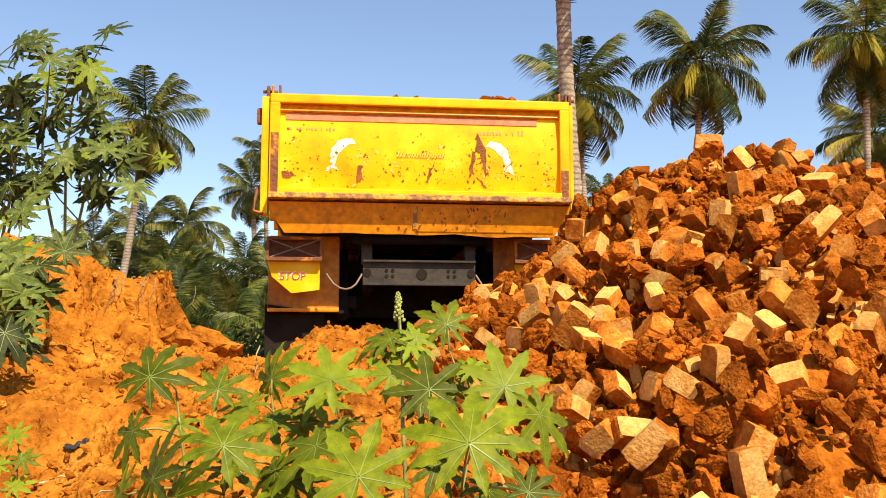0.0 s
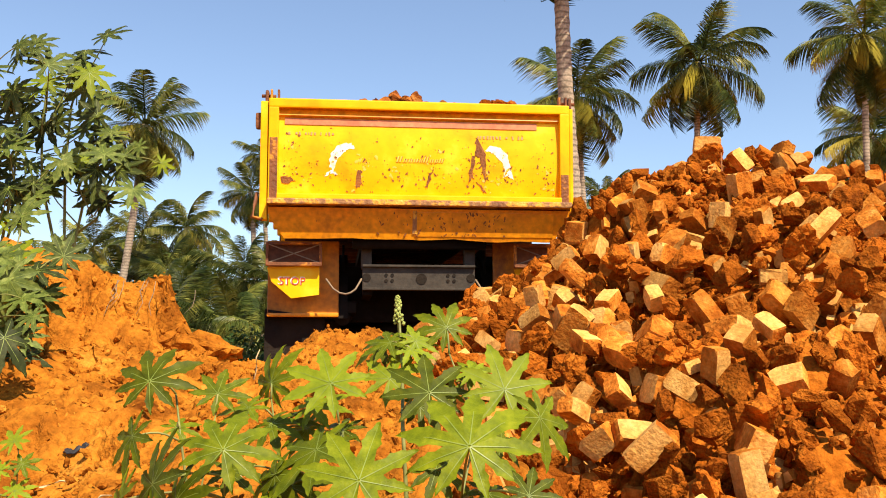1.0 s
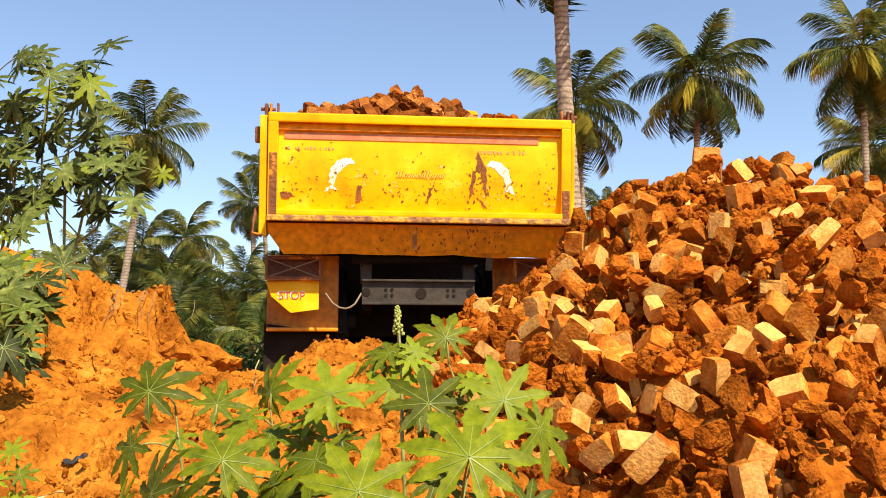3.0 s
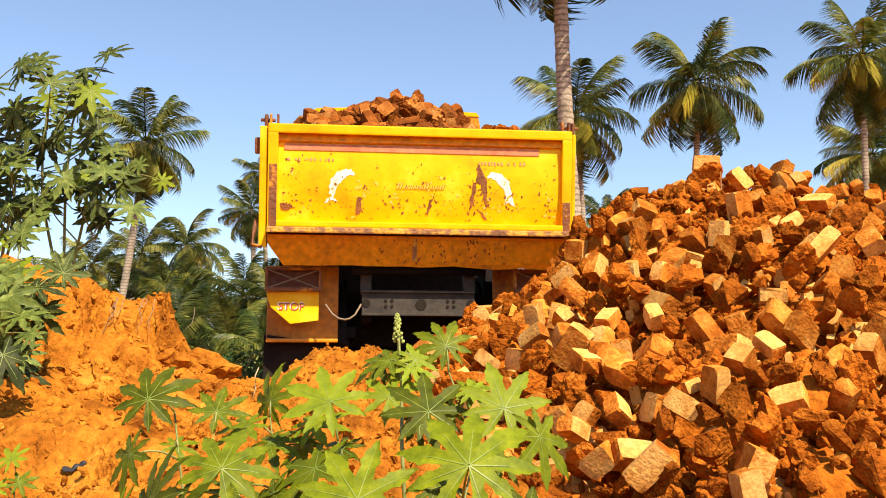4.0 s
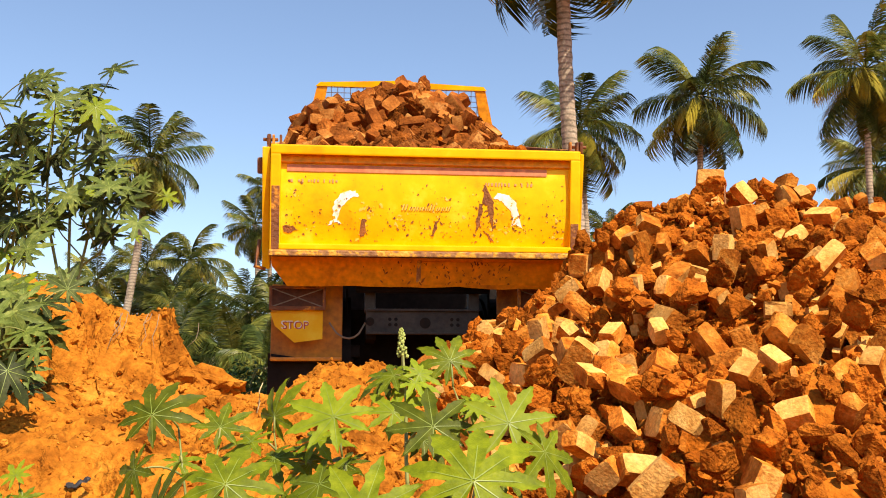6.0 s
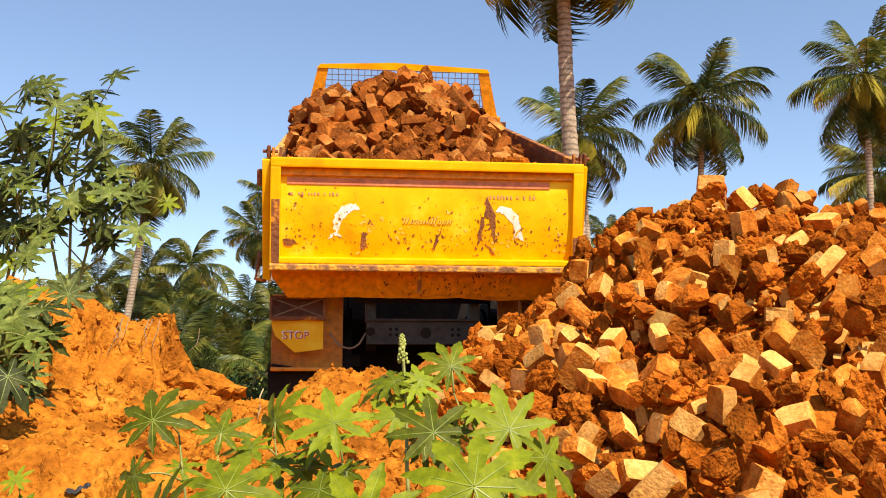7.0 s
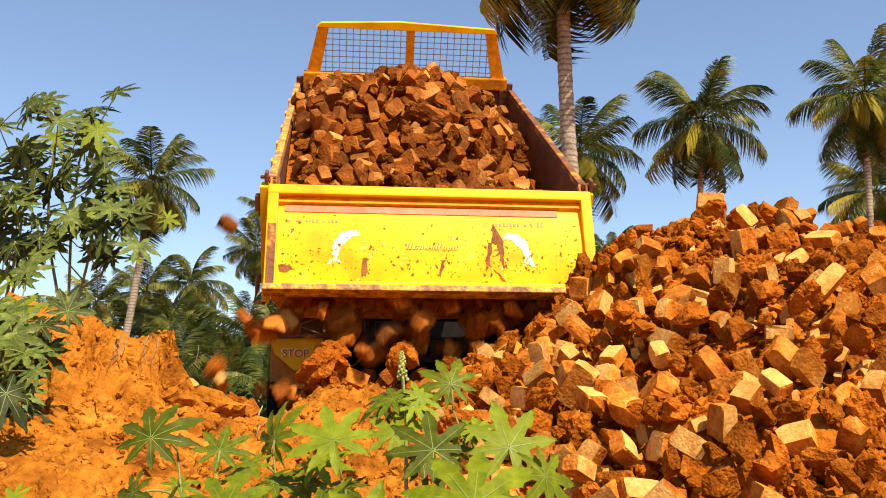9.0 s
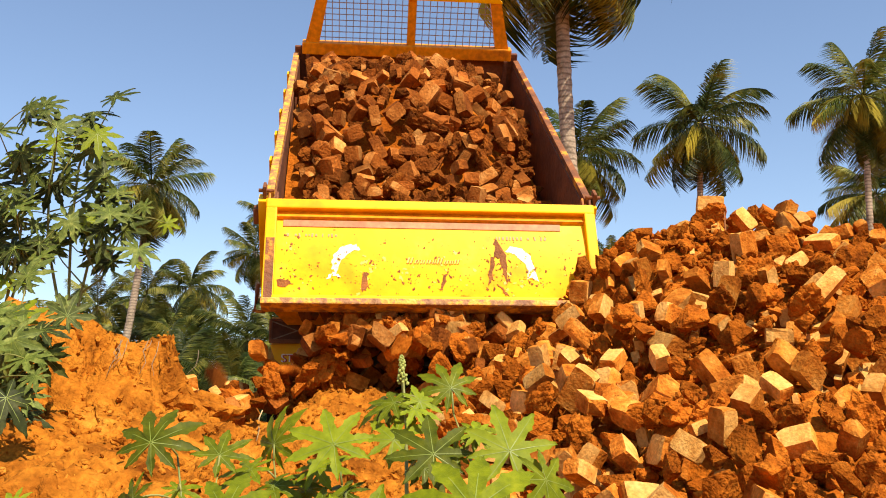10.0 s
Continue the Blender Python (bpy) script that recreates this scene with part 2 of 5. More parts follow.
def ground_z(x, y):
    """Height of the red ground: a dug hollow in front, a low berm behind the truck, a cut bank beside it."""
    z = 0.25 + 0.75 * smooth(0.3, 3.3, y) + 0.227 * max(0.0, min(y, 6.55) - 3.3)
    edge = 6.75 + 0.12 * fbm(x * 1.3, 2.0)
    berm = 1.0 - 0.55 * smooth(-0.75, -1.35, x)
    z -= (1.0 - berm) * 0.42 * smooth(5.4, 6.4, y)
    z += (TRUCK_GROUND - z) * smooth(edge, edge + 0.75, y)
    # the cut bank
    n1 = fbm(x * 1.1 + 5, y * 1.1, 1.0)
    front = 5.55 + 0.35 * n1 + 0.12 * fbm(x * 5, 1.0, 2.0) + 0.05 * noise.noise(Vector((x * 17, 0, 3.0))) + 0.5 * smooth(-3.0, -4.5, x) * -1
    right = -0.295 * y + 0.16 * fbm(y * 1.7, 3.0, 4.0) + 0.05 * noise.noise(Vector((1.0, y * 14, 3.0)))
    k = smooth(front - 0.14, front + 0.30, y) * smooth(right + 0.10, right - 0.10, x)
    top = 2.11 + 0.05 * fbm(x * 2.2, y * 2.2, 7.0) + 0.06 * smooth(-2.0, -3.5, x)
    top -= 0.22 * smooth(right - 0.5, right - 0.05, x)
    k *= 1.0 - smooth(9.0, 14.0, y)
    z += max(0.0, top - z) * k
    # shoulder that fans out from the bank's foot
    z += 0.26 * math.exp(-((x + 2.5) / 0.9) ** 2 - ((y - 5.0) / 0.8) ** 2) + 0.24 * math.exp(-((x + 1.68) / 0.24) ** 4 - ((y - 6.2) / 0.35) ** 2)
    near = (1.0 - smooth(8.0, 16.0, y)) * (1 - smooth(5, 12, abs(x)))
    # the hollow under the heap
    z -= 0.75 * smooth(0.2, 1.2, x) * (1 - smooth(4.6, 5.8, y))
    z += near * (0.10 * fbm(x * 1.5, y * 1.5) + 0.055 * fbm(x * 5, y * 5, 3.0) + 0.055 * abs(noise.noise(Vector((x * 12, y * 12, 5.0)))) + 0.028 * noise.noise(Vector((x * 26, y * 26, 5.0))))
    return z


def make_ground():
    def axis(lo, hi, step, far):
        mid = list(np.arange(lo, hi, step))
        g, out = step, []
        p = hi
        while p < far:
            out.append(p)
            g *= 1.22
            p += g
        g, low = step, []
        p = lo
        while p > -far:
            g *= 1.22
            p -= g
            low.append(p)
        return low[::-1] + mid + out
    xs, ys = axis(-3.6, 1.4, 0.025, 1500.0), axis(2.6, 7.6, 0.025, 1500.0)

    def broken(x, y):
        z = ground_z(x, y)
        k = 1 - smooth(4.0, 8.0, abs(x)) if 2.0 < y < 9.0 else 0.0
        if not k:
            return (x, y, z)
        p = Vector((x * 4, y * 4, z * 5))
        q = Vector((x * 13, y * 13, z * 9))
        return (x + k * (0.035 * noise.noise(p) + 0.035 * noise.noise(q)),
                y + k * (0.06 * noise.noise(p + Vector((9, 0, 0))) + 0.06 * noise.noise(q + Vector((5, 3, 0)))), z)
    verts = [broken(x, y) for y in ys for x in xs]
    w = len(xs)
    faces = [(j * w + i, j * w + i + 1, (j + 1) * w + i + 1, (j + 1) * w + i) for j in range(len(ys) - 1) for i in range(w - 1)]
    me = bpy.data.meshes.new("ground")
    me.from_pydata(verts, [], faces)
    me.materials.append(SOIL)
    me.polygons.foreach_set("use_smooth", [True] * len(me.polygons))
    tagged(new("ground", me), "rough red laterite ground with a cut bank and berm", "ground", kind="structure")


make_ground()


# ---- bricks and clods ----
def brick_mesh(seed, size, whole=False):
    """A sawn block with worn arrises, pale sawn faces and, on most, a broken end."""
    rnd = random.Random(seed)
    bm = bmesh.new()
    bmesh.ops.create_cube(bm, size=1.0)
    bm.normal_update()
    cuts = rnd.sample([Vector(d) for d in ((1, 0, 0), (-1, 0, 0), (0, 1, 0), (0, -1, 0), (0, 0, 1), (0, 0, -1))], rnd.choice((1, 2, 2, 2, 3)))
    for f in bm.faces:
        f.material_index = 1 if any(f.normal.dot(d) > 0.8 for d in cuts) else 0
    bmesh.ops.subdivide_edges(bm, edges=bm.edges[:], cuts=2, use_grid_fill=True)
    o = Vector([rnd.uniform(0, 40) for _ in range(3)])
    broken = rnd.random() < 0.6 and not whole
    skew = Vector([rnd.uniform(-0.07, 0.07) for _ in range(3)])
    for v in bm.verts:
        c = v.co
        worn = sum(abs(q) > 0.49 for q in c)
        if abs(c.x) < 0.4:
            c.x *= 1.8
        if abs(c.y) < 0.4:
            c.y *= 1.8
        if abs(c.z) < 0.4:
            c.z *= 1.8
        c *= (1.0, 1.0, 0.985, rnd.uniform(0.86, 0.97))[worn]
        if broken and c.x > 0.25:
            c.x -= 0.06 + 0.30 * abs(noise.noise(Vector((1.0, c.y * 2.2, c.z * 2.2)) + o))
        c += 0.03 * noise.noise_vector(c * 2.5 + o)
        c.y += skew.x * c.x
        c.z += skew.y * c.x + skew.z * c.y
        v.co = Vector((c.x * size[0], c.y * size[1], c.z * size[2]))
    return mesh_of("brick", bm, BRICK, CUTFACE)


def chunk_mesh(seed, size):
    """An angular broken lump: flat fracture faces with a crumbly surface."""
    rnd = random.Random(seed)
    bm = bmesh.new()
    for _ in range(13):
        d = Vector([rnd.gauss(0, 1) for _ in range(3)]).normalized() * rnd.uniform(0.8, 1.05)
        bm.verts.new(d)
    hull = bmesh.ops.convex_hull(bm, input=bm.verts[:])
    bmesh.ops.delete(bm, geom=[g for g in set(hull["geom_interior"] + hull["geom_unused"]) if isinstance(g, bmesh.types.BMVert)], context="VERTS")
    bmesh.ops.subdivide_edges(bm, edges=bm.edges[:], cuts=2, use_grid_fill=True)
    o = Vector([rnd.uniform(0, 50) for _ in range(3)])
    for v in bm.verts:
        c = v.co
        c = c * (1 + 0.16 * noise.noise(c * 2.6 + o) + 0.13 * noise.noise(c * 6 + o))
        v.co = Vector((c.x * size[0], c.y * size[1], c.z * size[2])) * 0.5
    return mesh_of("clod", bm, CLOD)


def clod_mesh(seed, size, level=2):
    rnd = random.Random(seed)
    bm = bmesh.new()
    bmesh.ops.create_icosphere(bm, subdivisions=level, radius=1.0)
    o = Vector([rnd.uniform(0, 50) for _ in range(3)])
    for v in bm.verts:
        d = v.co.normalized()
        k = 1 + 0.45 * noise.noise(d * 1.4 + o) + 0.32 * noise.noise(d * 3.2 + o) + 0.2 * noise.noise(d * 7 + o)
        v.co = Vector((d.x * size[0], d.y * size[1], d.z * size[2])) * k * 0.5
    return mesh_of("clod", bm, CLOD)


BRICKS = [brick_mesh(i, (random.uniform(0.15, 0.23), random.uniform(0.10, 0.13), random.uniform(0.08, 0.11))) for i in range(20)]
TOPBRICK = brick_mesh(900, (0.19, 0.135, 0.11), True)
TOPBRICK.polygons.foreach_set("material_index", [1] * len(TOPBRICK.polygons))
CLODS = [clod_mesh(100 + i, (random.uniform(0.14, 0.3), random.uniform(0.13, 0.22), random.uniform(0.1, 0.17)), 3) for i in range(5)]
CLODS += [chunk_mesh(150 + i, (random.uniform(0.17, 0.28), random.uniform(0.15, 0.22), random.uniform(0.12, 0.18))) for i in range(9)]
CHUNKS = [chunk_mesh(300 + i, (random.uniform(0.14, 0.26), random.uniform(0.13, 0.2), random.uniform(0.06, 0.12))) for i in range(8)]
def recoloured(meshes, mat):
    out = []
    for me in meshes:
        c = me.copy()
        c.materials[0] = mat
        out.append(c)
    return out


MBRICKS, MCLODS = recoloured(BRICKS, MOISTBRICK), recoloured(CLODS, MOISTCLOD)
for me in MBRICKS:
    me.materials[1] = MOISTCUT
SMALL = [clod_mesh(200 + i, (random.uniform(0.03, 0.09), random.uniform(0.03, 0.08), random.uniform(0.025, 0.06)), 1) for i in range(8)]


def joined(name, pieces, mats):
    """One mesh from many (mesh, matrix, material index) pieces."""
    V, F, M, n = [], [], [], 0
    for me, m, k in pieces:
        co = [m @ v.co for v in me.vertices]
        V += co
        F += [tuple(n + i for i in p.vertices) for p in me.polygons]
        M += [2 if p.material_index else k for p in me.polygons]
        n += len(co)
    out = bpy.data.meshes.new(name)
    out.from_pydata(V, [], F)
    for m in mats:
        out.materials.append(m)
    out.polygons.foreach_set("material_index", M)
    return out


PEAK = Vector((2.05, 7.0, 3.15))


def heap_z(x, y):
    dl, dr = max(0.0, PEAK.x - x), max(0.0, x - PEAK.x)
    df, db = max(0.0, PEAK.y - y), max(0.0, y - PEAK.y - 0.2)
    z = PEAK.z - math.sqrt((0.655 * dl) ** 2 + (0.565 * df) ** 2 + (0.75 * db) ** 2 + 0.01) - 0.11 * dr - 0.25 * max(0, dr - 2.0)
    z += 0.17 * math.exp(-((x - 1.22) / 0.32) ** 2 - ((y - 6.5) / 0.7) ** 2)
    return z + 0.13 * fbm(x * 1.2 + 9, y * 1.2, 2.0) + 0.06 * fbm(x * 4, y * 4, 6.0)


def soily(x, y):
    """Where loose soil fills the gaps between the bricks of the heap."""
    return smooth(0.02, 0.32, fbm(x * 0.8 + 3, y * 0.8, 20.0) + 0.35 * math.exp(-((x - 2.45) / 0.55) ** 2 - ((y - 6.7) / 0.6) ** 2) + 0.25 * math.exp(-((x - 1.75) / 0.4) ** 2 - ((y - 6.2) / 0.5) ** 2))


def turned(rnd, k=math.pi):
    return Euler((rnd.uniform(-k, k), rnd.uniform(-k, k), rnd.uniform(-math.pi, math.pi))).to_matrix().to_4x4()


def make_heap():
    rnd = random.Random(17)
    xs, ys = np.arange(-0.6, 6.4, 0.06), np.arange(1.2, 10.6, 0.06)
    w = len(xs)
    verts = [(x, y, max(heap_z(x, y) - 0.27 + 0.23 * soily(x, y) + 0.03 * fbm(x * 9, y * 9, 4.0), ground_z(x, y) - 0.25)) for y in ys for x in xs]
    faces = [(j * w + i, j * w + i + 1, (j + 1) * w + i + 1, (j + 1) * w + i) for j in range(len(ys) - 1) for i in range(w - 1)]
    me = bpy.data.meshes.new("soil_core")
    me.from_pydata(verts, [], faces)
    me.materials.append(HEAP_SOIL)
    me.polygons.foreach_set("use_smooth", [True] * len(me.polygons))
    heap = tagged(new("brick_heap"), "tall heap of broken laterite bricks and red soil clods", "brick heap")
    heap.location = (PEAK.x, PEAK.y, TRUCK_GROUND)
    back = Matrix.Translation(-heap.location)
    core = part("soil_core", me, None, heap)
    core.matrix_basis = back
    spots = []
    for _ in range(16000):
        x, y = rnd.uniform(-0.3, 5.2), rnd.uniform(2.0, 8.2)
        foot = -0.35 + 0.1 * y < x < 1.0 and 2.3 < y < 5.4 and rnd.random() < 0.7
        z = max(heap_z(x, y), ground_z(x, y)) if foot else heap_z(x, y)
        if z < ground_z(x, y) - 0.01 or any((x - a) ** 2 + (y - b) ** 2 < r * r for a, b, c, r in spots):
            continue
        spots.append((x, y, z, rnd.choice((0.09, 0.11, 0.13, 0.16))))
    spots.sort(key=lambda s: s[1] + 0.6 * abs(s[0] - 1.6))
    rest = []
    for i, (x, y, z, r) in enumerate(spots):
        is_brick = rnd.random() < 0.60 - 0.45 * soily(x, y)
        src = rnd.choice(BRICKS if is_brick else CLODS)
        k = rnd.uniform(0.72, 1.1) if is_brick else rnd.uniform(0.5, 1.05)
        tilt = Matrix.Rotation(radians(30), 4, "X")
        m = Matrix.Translation((x, y, z + rnd.uniform(-0.05, 0.06))) @ tilt @ turned(rnd, 1.3) @ Matrix.Scale(k, 4)
        if i < 300:
            part("brick" if is_brick else "clod", src, None, heap, m=back @ m)
        else:
            rest.append((src, m, 0 if is_brick else 1))
    # two bricks set on the very top, one lying on the other, which stands on end
    for z, m in ((3.03, pose(0, 0, 0, 0, 86, 0) @ pose(0, 0, 0, 90, 0, 0)), (3.175, pose(0, 0, 0, 4, 3, -8))):
        part("brick", TOPBRICK, None, heap, m=back @ Matrix.Translation((1.965, 6.9, z)) @ m)
    # a lower layer that shows in the gaps
    for _ in range(1300):
        x, y = rnd.uniform(-0.3, 5.0), rnd.uniform(2.2, 8.0)
        z = heap_z(x, y) - 0.19
        if z > ground_z(x, y) - 0.1:
            is_brick = rnd.random() < 0.5
            rest.append((rnd.choice(BRICKS if is_brick else CLODS), Matrix.Translation((x, y, z + rnd.uniform(-0.03, 0.04))) @ turned(rnd) @ Matrix.Scale(rnd.uniform(0.6, 0.95), 4), 0 if is_brick else 1))
    for _ in range(2600):
        x, y = rnd.uniform(-0.3, 5.0), rnd.uniform(2.2, 8.0)
        z = heap_z(x, y)
        if z > ground_z(x, y):
            is_brick = rnd.random() < 0.3
            m = Matrix.Translation((x, y, z - 0.12 + 0.10 * soily(x, y) + rnd.uniform(-0.06, 0.03))) @ turned(rnd) @ Matrix.Scale(rnd.uniform(0.25, 0.6), 4)
            rest.append((rnd.choice(BRICKS if is_brick else CLODS), m, 0 if is_brick else 1))
    for _ in range(6000):
        x, y = rnd.uniform(-0.5, 5.2), rnd.uniform(2.2, 8.2)
        z = heap_z(x, y)
        if z > ground_z(x, y) - 0.05:
            rest.append((rnd.choice(SMALL), Matrix.Translation((x, y, max(z - 0.27 + 0.26 * soily(x, y), ground_z(x, y)) + 0.02)) @ turned(rnd), 1))
    stuff = part("rubble", joined("rubble", rest, (BRICK, CLOD, CUTFACE)), None, heap)
    stuff.matrix_basis = back
    stuff["kind"] = "stuff"


make_heap()


# ---- the tipper truck ----
HINGE = Vector((0.0, 0.0, 1.215))
OVER, FLOOR, GATE, LONG = 0.176, 0.289, 0.858, 3.823
RIM = FLOOR + GATE
WIDE = 1.225
TRUCK_AT = pose(-0.191, 7.751, TRUCK_GROUND, 0, 0, 6.2)

TILT = [(-1, 0.2), (0, 0.4), (1, 2.4), (2.5, 6.2), (4.0, 8.5), (4.5, 10.3), (5.5, 14.0), (7.5, 23.6), (9, 31.8), (10, 38.5), (11, 45)]
SWING = [(-1, 0), (0, 0), (5, 0), (5.5, 8), (6.2, 6), (7, 8), (7.5, 15), (8, 29), (8.5, 37), (9, 44), (9.5, 48), (10, 53.5), (11, 58)]
SQUAT = [(-1, 0), (0, 0), (2.5, -0.035), (4.5, -0.085), (5.5, -0.09), (7.5, -0.15), (9, -0.145), (10, -0.155), (11, -0.155)]


def curve(table, t):
    """A smooth value from a table of (time, value)."""
    for k in range(1, len(table) - 2):
        (t0, a), (t1, b), (t2, c), (t3, d) = table[k - 1:k + 3]
        if t <= t2:
            break
    h = t2 - t1
    u = (t - t1) / h
    s1, s2 = (c - a) / (t2 - t0) * h, (d - b) / (t3 - t1) * h
    return (2 * u ** 3 - 3 * u * u + 1) * b + (u ** 3 - 2 * u * u + u) * s1 + (3 * u * u - 2 * u ** 3) * c + (u ** 3 - u * u) * s2


def truck_pose(t):
    return Matrix.Translation((0, 0, curve(SQUAT, t))) @ TRUCK_AT


def body_pose(t):
    return Matrix.Translation(HINGE) @ pose(0, 0, 0, max(0.0, curve(TILT, t)), 0, 0)


def gate_pose(t):
    return body_pose(t) @ pose(0, -OVER, RIM, -max(0.0, curve(SWING, t)), 0, 0)


def lettering(text, size, mat, parent, m, name="lettering", label=""):
    cu = bpy.data.curves.new("letters", "FONT")
    cu.body, cu.size, cu.extrude, cu.align_x, cu.align_y = text, size, 0.0015, "CENTER", "CENTER"
    tmp = new("letters", cu)
    me = bpy.data.meshes.new_from_object(tmp.evaluated_get(bpy.context.evaluated_depsgraph_get()))
    bpy.data.objects.remove(tmp)
    me.materials.clear()
    me.materials.append(mat)
    return part(name, me, None, parent, label, m @ pose(0, 0, 0, 90))


def ragged_ring(rnd, x, z, r, flat=1.0):
    """A ragged, leaning outline of a paint chip."""
    n = rnd.randint(7, 11)
    lean = rnd.uniform(-0.6, 0.6)
    pts = []
    for k in range(n):
        q = r * rnd.uniform(0.3, 1.2)
        dx, dz = q * math.cos(2 * math.pi * k / n), flat * q * math.sin(2 * math.pi * k / n)
        pts.append((x + dx + lean * dz, z + dz))
    return pts


def skin(bm, outline, lift, depth):
    """A thin film with the outline (x, z), lying at lift in front of the surface y = depth(z)."""
    a = [bm.verts.new((x, depth(z) - lift, z)) for x, z in outline]
    b = [bm.verts.new((x, depth(z) + 0.002, z)) for x, z in outline]
    top = bm.faces.new(a[::-1])
    for i in range(len(a)):
        j = (i + 1) % len(a)
        bm.faces.new((a[j], a[i], b[i], b[j]))
    bmesh.ops.triangulate(bm, faces=[top])


def gate_y(z):
    """Depth of the bulging gate sheet at height z below its hinge line."""
    return 0.058 - 0.034 * math.sin(math.pi * min(1.0, max(0.0, (-0.05 - z) / (GATE - 0.09))))


def ragged(outline, rnd, k):
    return [(x + rnd.uniform(-k, k), z + rnd.uniform(-k, k)) for x, z in outline]


def make_tailgate(truck):
    rnd = random.Random(11)
    bm = bmesh.new()
    nx, nz = 36, 14
    grid = [[bm.verts.new((-WIDE + 0.06 + (2 * WIDE - 0.12) * i / nx,
                           gate_y(-0.05 - (GATE - 0.09) * k / nz) + 0.0015 * fbm(i * 0.35, k * 0.5, 3.0) * math.sin(math.pi * i / nx) * math.sin(math.pi * k / nz),
                           -0.05 - (GATE - 0.09) * k / nz)) for k in range(nz + 1)] for i in range(nx + 1)]
    for i in range(nx):
        for k in range(nz):
            bm.faces.new((grid[i][k], grid[i][k + 1], grid[i + 1][k + 1], grid[i + 1][k])).smooth = True
    box(bm, (0, 0.085, -GATE / 2), (2 * WIDE - 0.1, 0.03, GATE - 0.06))
    gate = part("tailgate", bm, YELLOW, truck, "chipped yellow steel tailgate with faded emblems")
    part("top_rail", boxed((0, 0.03, -0.035), (2 * WIDE, 0.09, 0.075), bevel=0.012), YELLOW, gate)
    # orange strip: the folded lip together with the shadow of the top rail
    part("rail_lip", boxed((0, 0.045, -0.105), (2 * WIDE - 0.15, 0.03, 0.07), pose(0, 0, 0, -28), 0.004), ORANGE, gate)
    for s in (-1, 1):
        part("side_rail", boxed((s * (WIDE - 0.04), 0.03, -0.45), (0.08, 0.088, 0.76), bevel=0.01), YELLOW, gate)
        z0, h = (-0.57, 0.5) if s < 0 else (-0.7, 0.24)
        part("rust_band", boxed((s * (WIDE - 0.042), -0.0155, z0), (0.062, 0.004, h), bevel=0.001), RUST, gate, "rusted worn band on the rail")
        for e in (-0.028, 0.028):
            part("hinge_arm", boxed((s * (WIDE - 0.045) + e, 0.05, 0.02), (0.018, 0.06, 0.12), bevel=0.008), RUST, gate, "rusty hinge arm")
    part("bottom_rail", boxed((0, -0.006, -GATE + 0.02), (2 * WIDE, 0.165, 0.045), bevel=0.01), BARE, gate, "scuffed bare metal bottom ledge")
    part("bottom_bead", boxed((0, 0.018, -GATE + 0.068), (2 * WIDE - 0.14, 0.08, 0.045), bevel=0.01), YELLOW, gate)
    part("stripe", boxed((-0.07, gate_y(-0.175) - 0.004, -0.175), (2.06, 0.006, 0.055), pose(0, 0, 0, -6), 0.001), PINK, gate, "faded red painted stripe")
    # two white leaping fish shapes: an arched body over a forked tail
    spine = ((0.105, 0.095, 0.008), (0.075, 0.115, 0.022), (0.035, 0.108, 0.032), (-0.005, 0.085, 0.036), (-0.040, 0.045, 0.036), (-0.062, -0.005, 0.030), (-0.070, -0.055, 0.020), (-0.066, -0.085, 0.012))
    back_side, belly = [], []
    for i, (x, z, w) in enumerate(spine):
        (ax, az, _), (bx, bz, _) = spine[max(0, i - 1)], spine[min(len(spine) - 1, i + 1)]
        l = math.hypot(bx - ax, bz - az)
        back_side.append((x + (bz - az) / l * -w, z + (bx - ax) / l * w))
        belly.append((x - (bz - az) / l * -w, z - (bx - ax) / l * w))
    fish = back_side + [(-0.030, -0.125), (-0.068, -0.108), (-0.125, -0.135), (-0.105, -0.095)][::1 if back_side[-1][0] > belly[-1][0] else -1] + belly[::-1]
    for s, x in ((1, -0.65), (-1, 0.64)):
        bm = bmesh.new()
        fine = []
        for (ax, az), (bx, bz) in zip(fish, fish[1:] + fish[:1]):
            fine += [(x + s * (ax + (bx - ax) * q / 3), -0.485 + az + (bz - az) * q / 3) for q in range(3)]
        skin(bm, ragged(fine, rnd, 0.007), 0.0022, gate_y)
        bmesh.ops.recalc_face_normals(bm, faces=bm.faces[:])
        part("emblem", bm, WHITE, gate, "worn white leaping fish emblem")
    # the writing cannot be read: bars
    x = -0.20
    for w, h in ((0.055, 0.062), (0.042, 0.036), (0.042, 0.036), (0.045, 0.038), (0.035, 0.036), (0.05, 0.062), (0.042, 0.036), (0.035, 0.036), (0.045, 0.045)):
        for mat, dx, y in ((CHIP, 0.005, 0.001), (PALE, 0.0, -0.002)):
            for q in (0.18, 0.62):
                part("lettering", boxed((x + w * q + dx, gate_y(-0.48) - 0.003 + y, -0.48 + (h - 0.036) * 0.4), (w * 0.19, 0.003, h * 0.8), pose(0, 0, 0, 0, 18, 0), 0.001), mat, gate)
        x += w
    for x0, x1 in ((-1.08, -0.70), (0.46, 0.86)):
        x = x0
        while x < x1:
            w = rnd.uniform(0.016, 0.034)
            part("lettering", boxed((x + w / 2, gate_y(-0.275) - 0.003, -0.275), (w * 0.5, 0.004, rnd.uniform(0.016, 0.034)), pose(0, 0, 0, 0, rnd.uniform(-12, 12), 0), 0.001), DULLINK, gate)
            x += w + (0.025 if rnd.random() < 0.2 else 0)
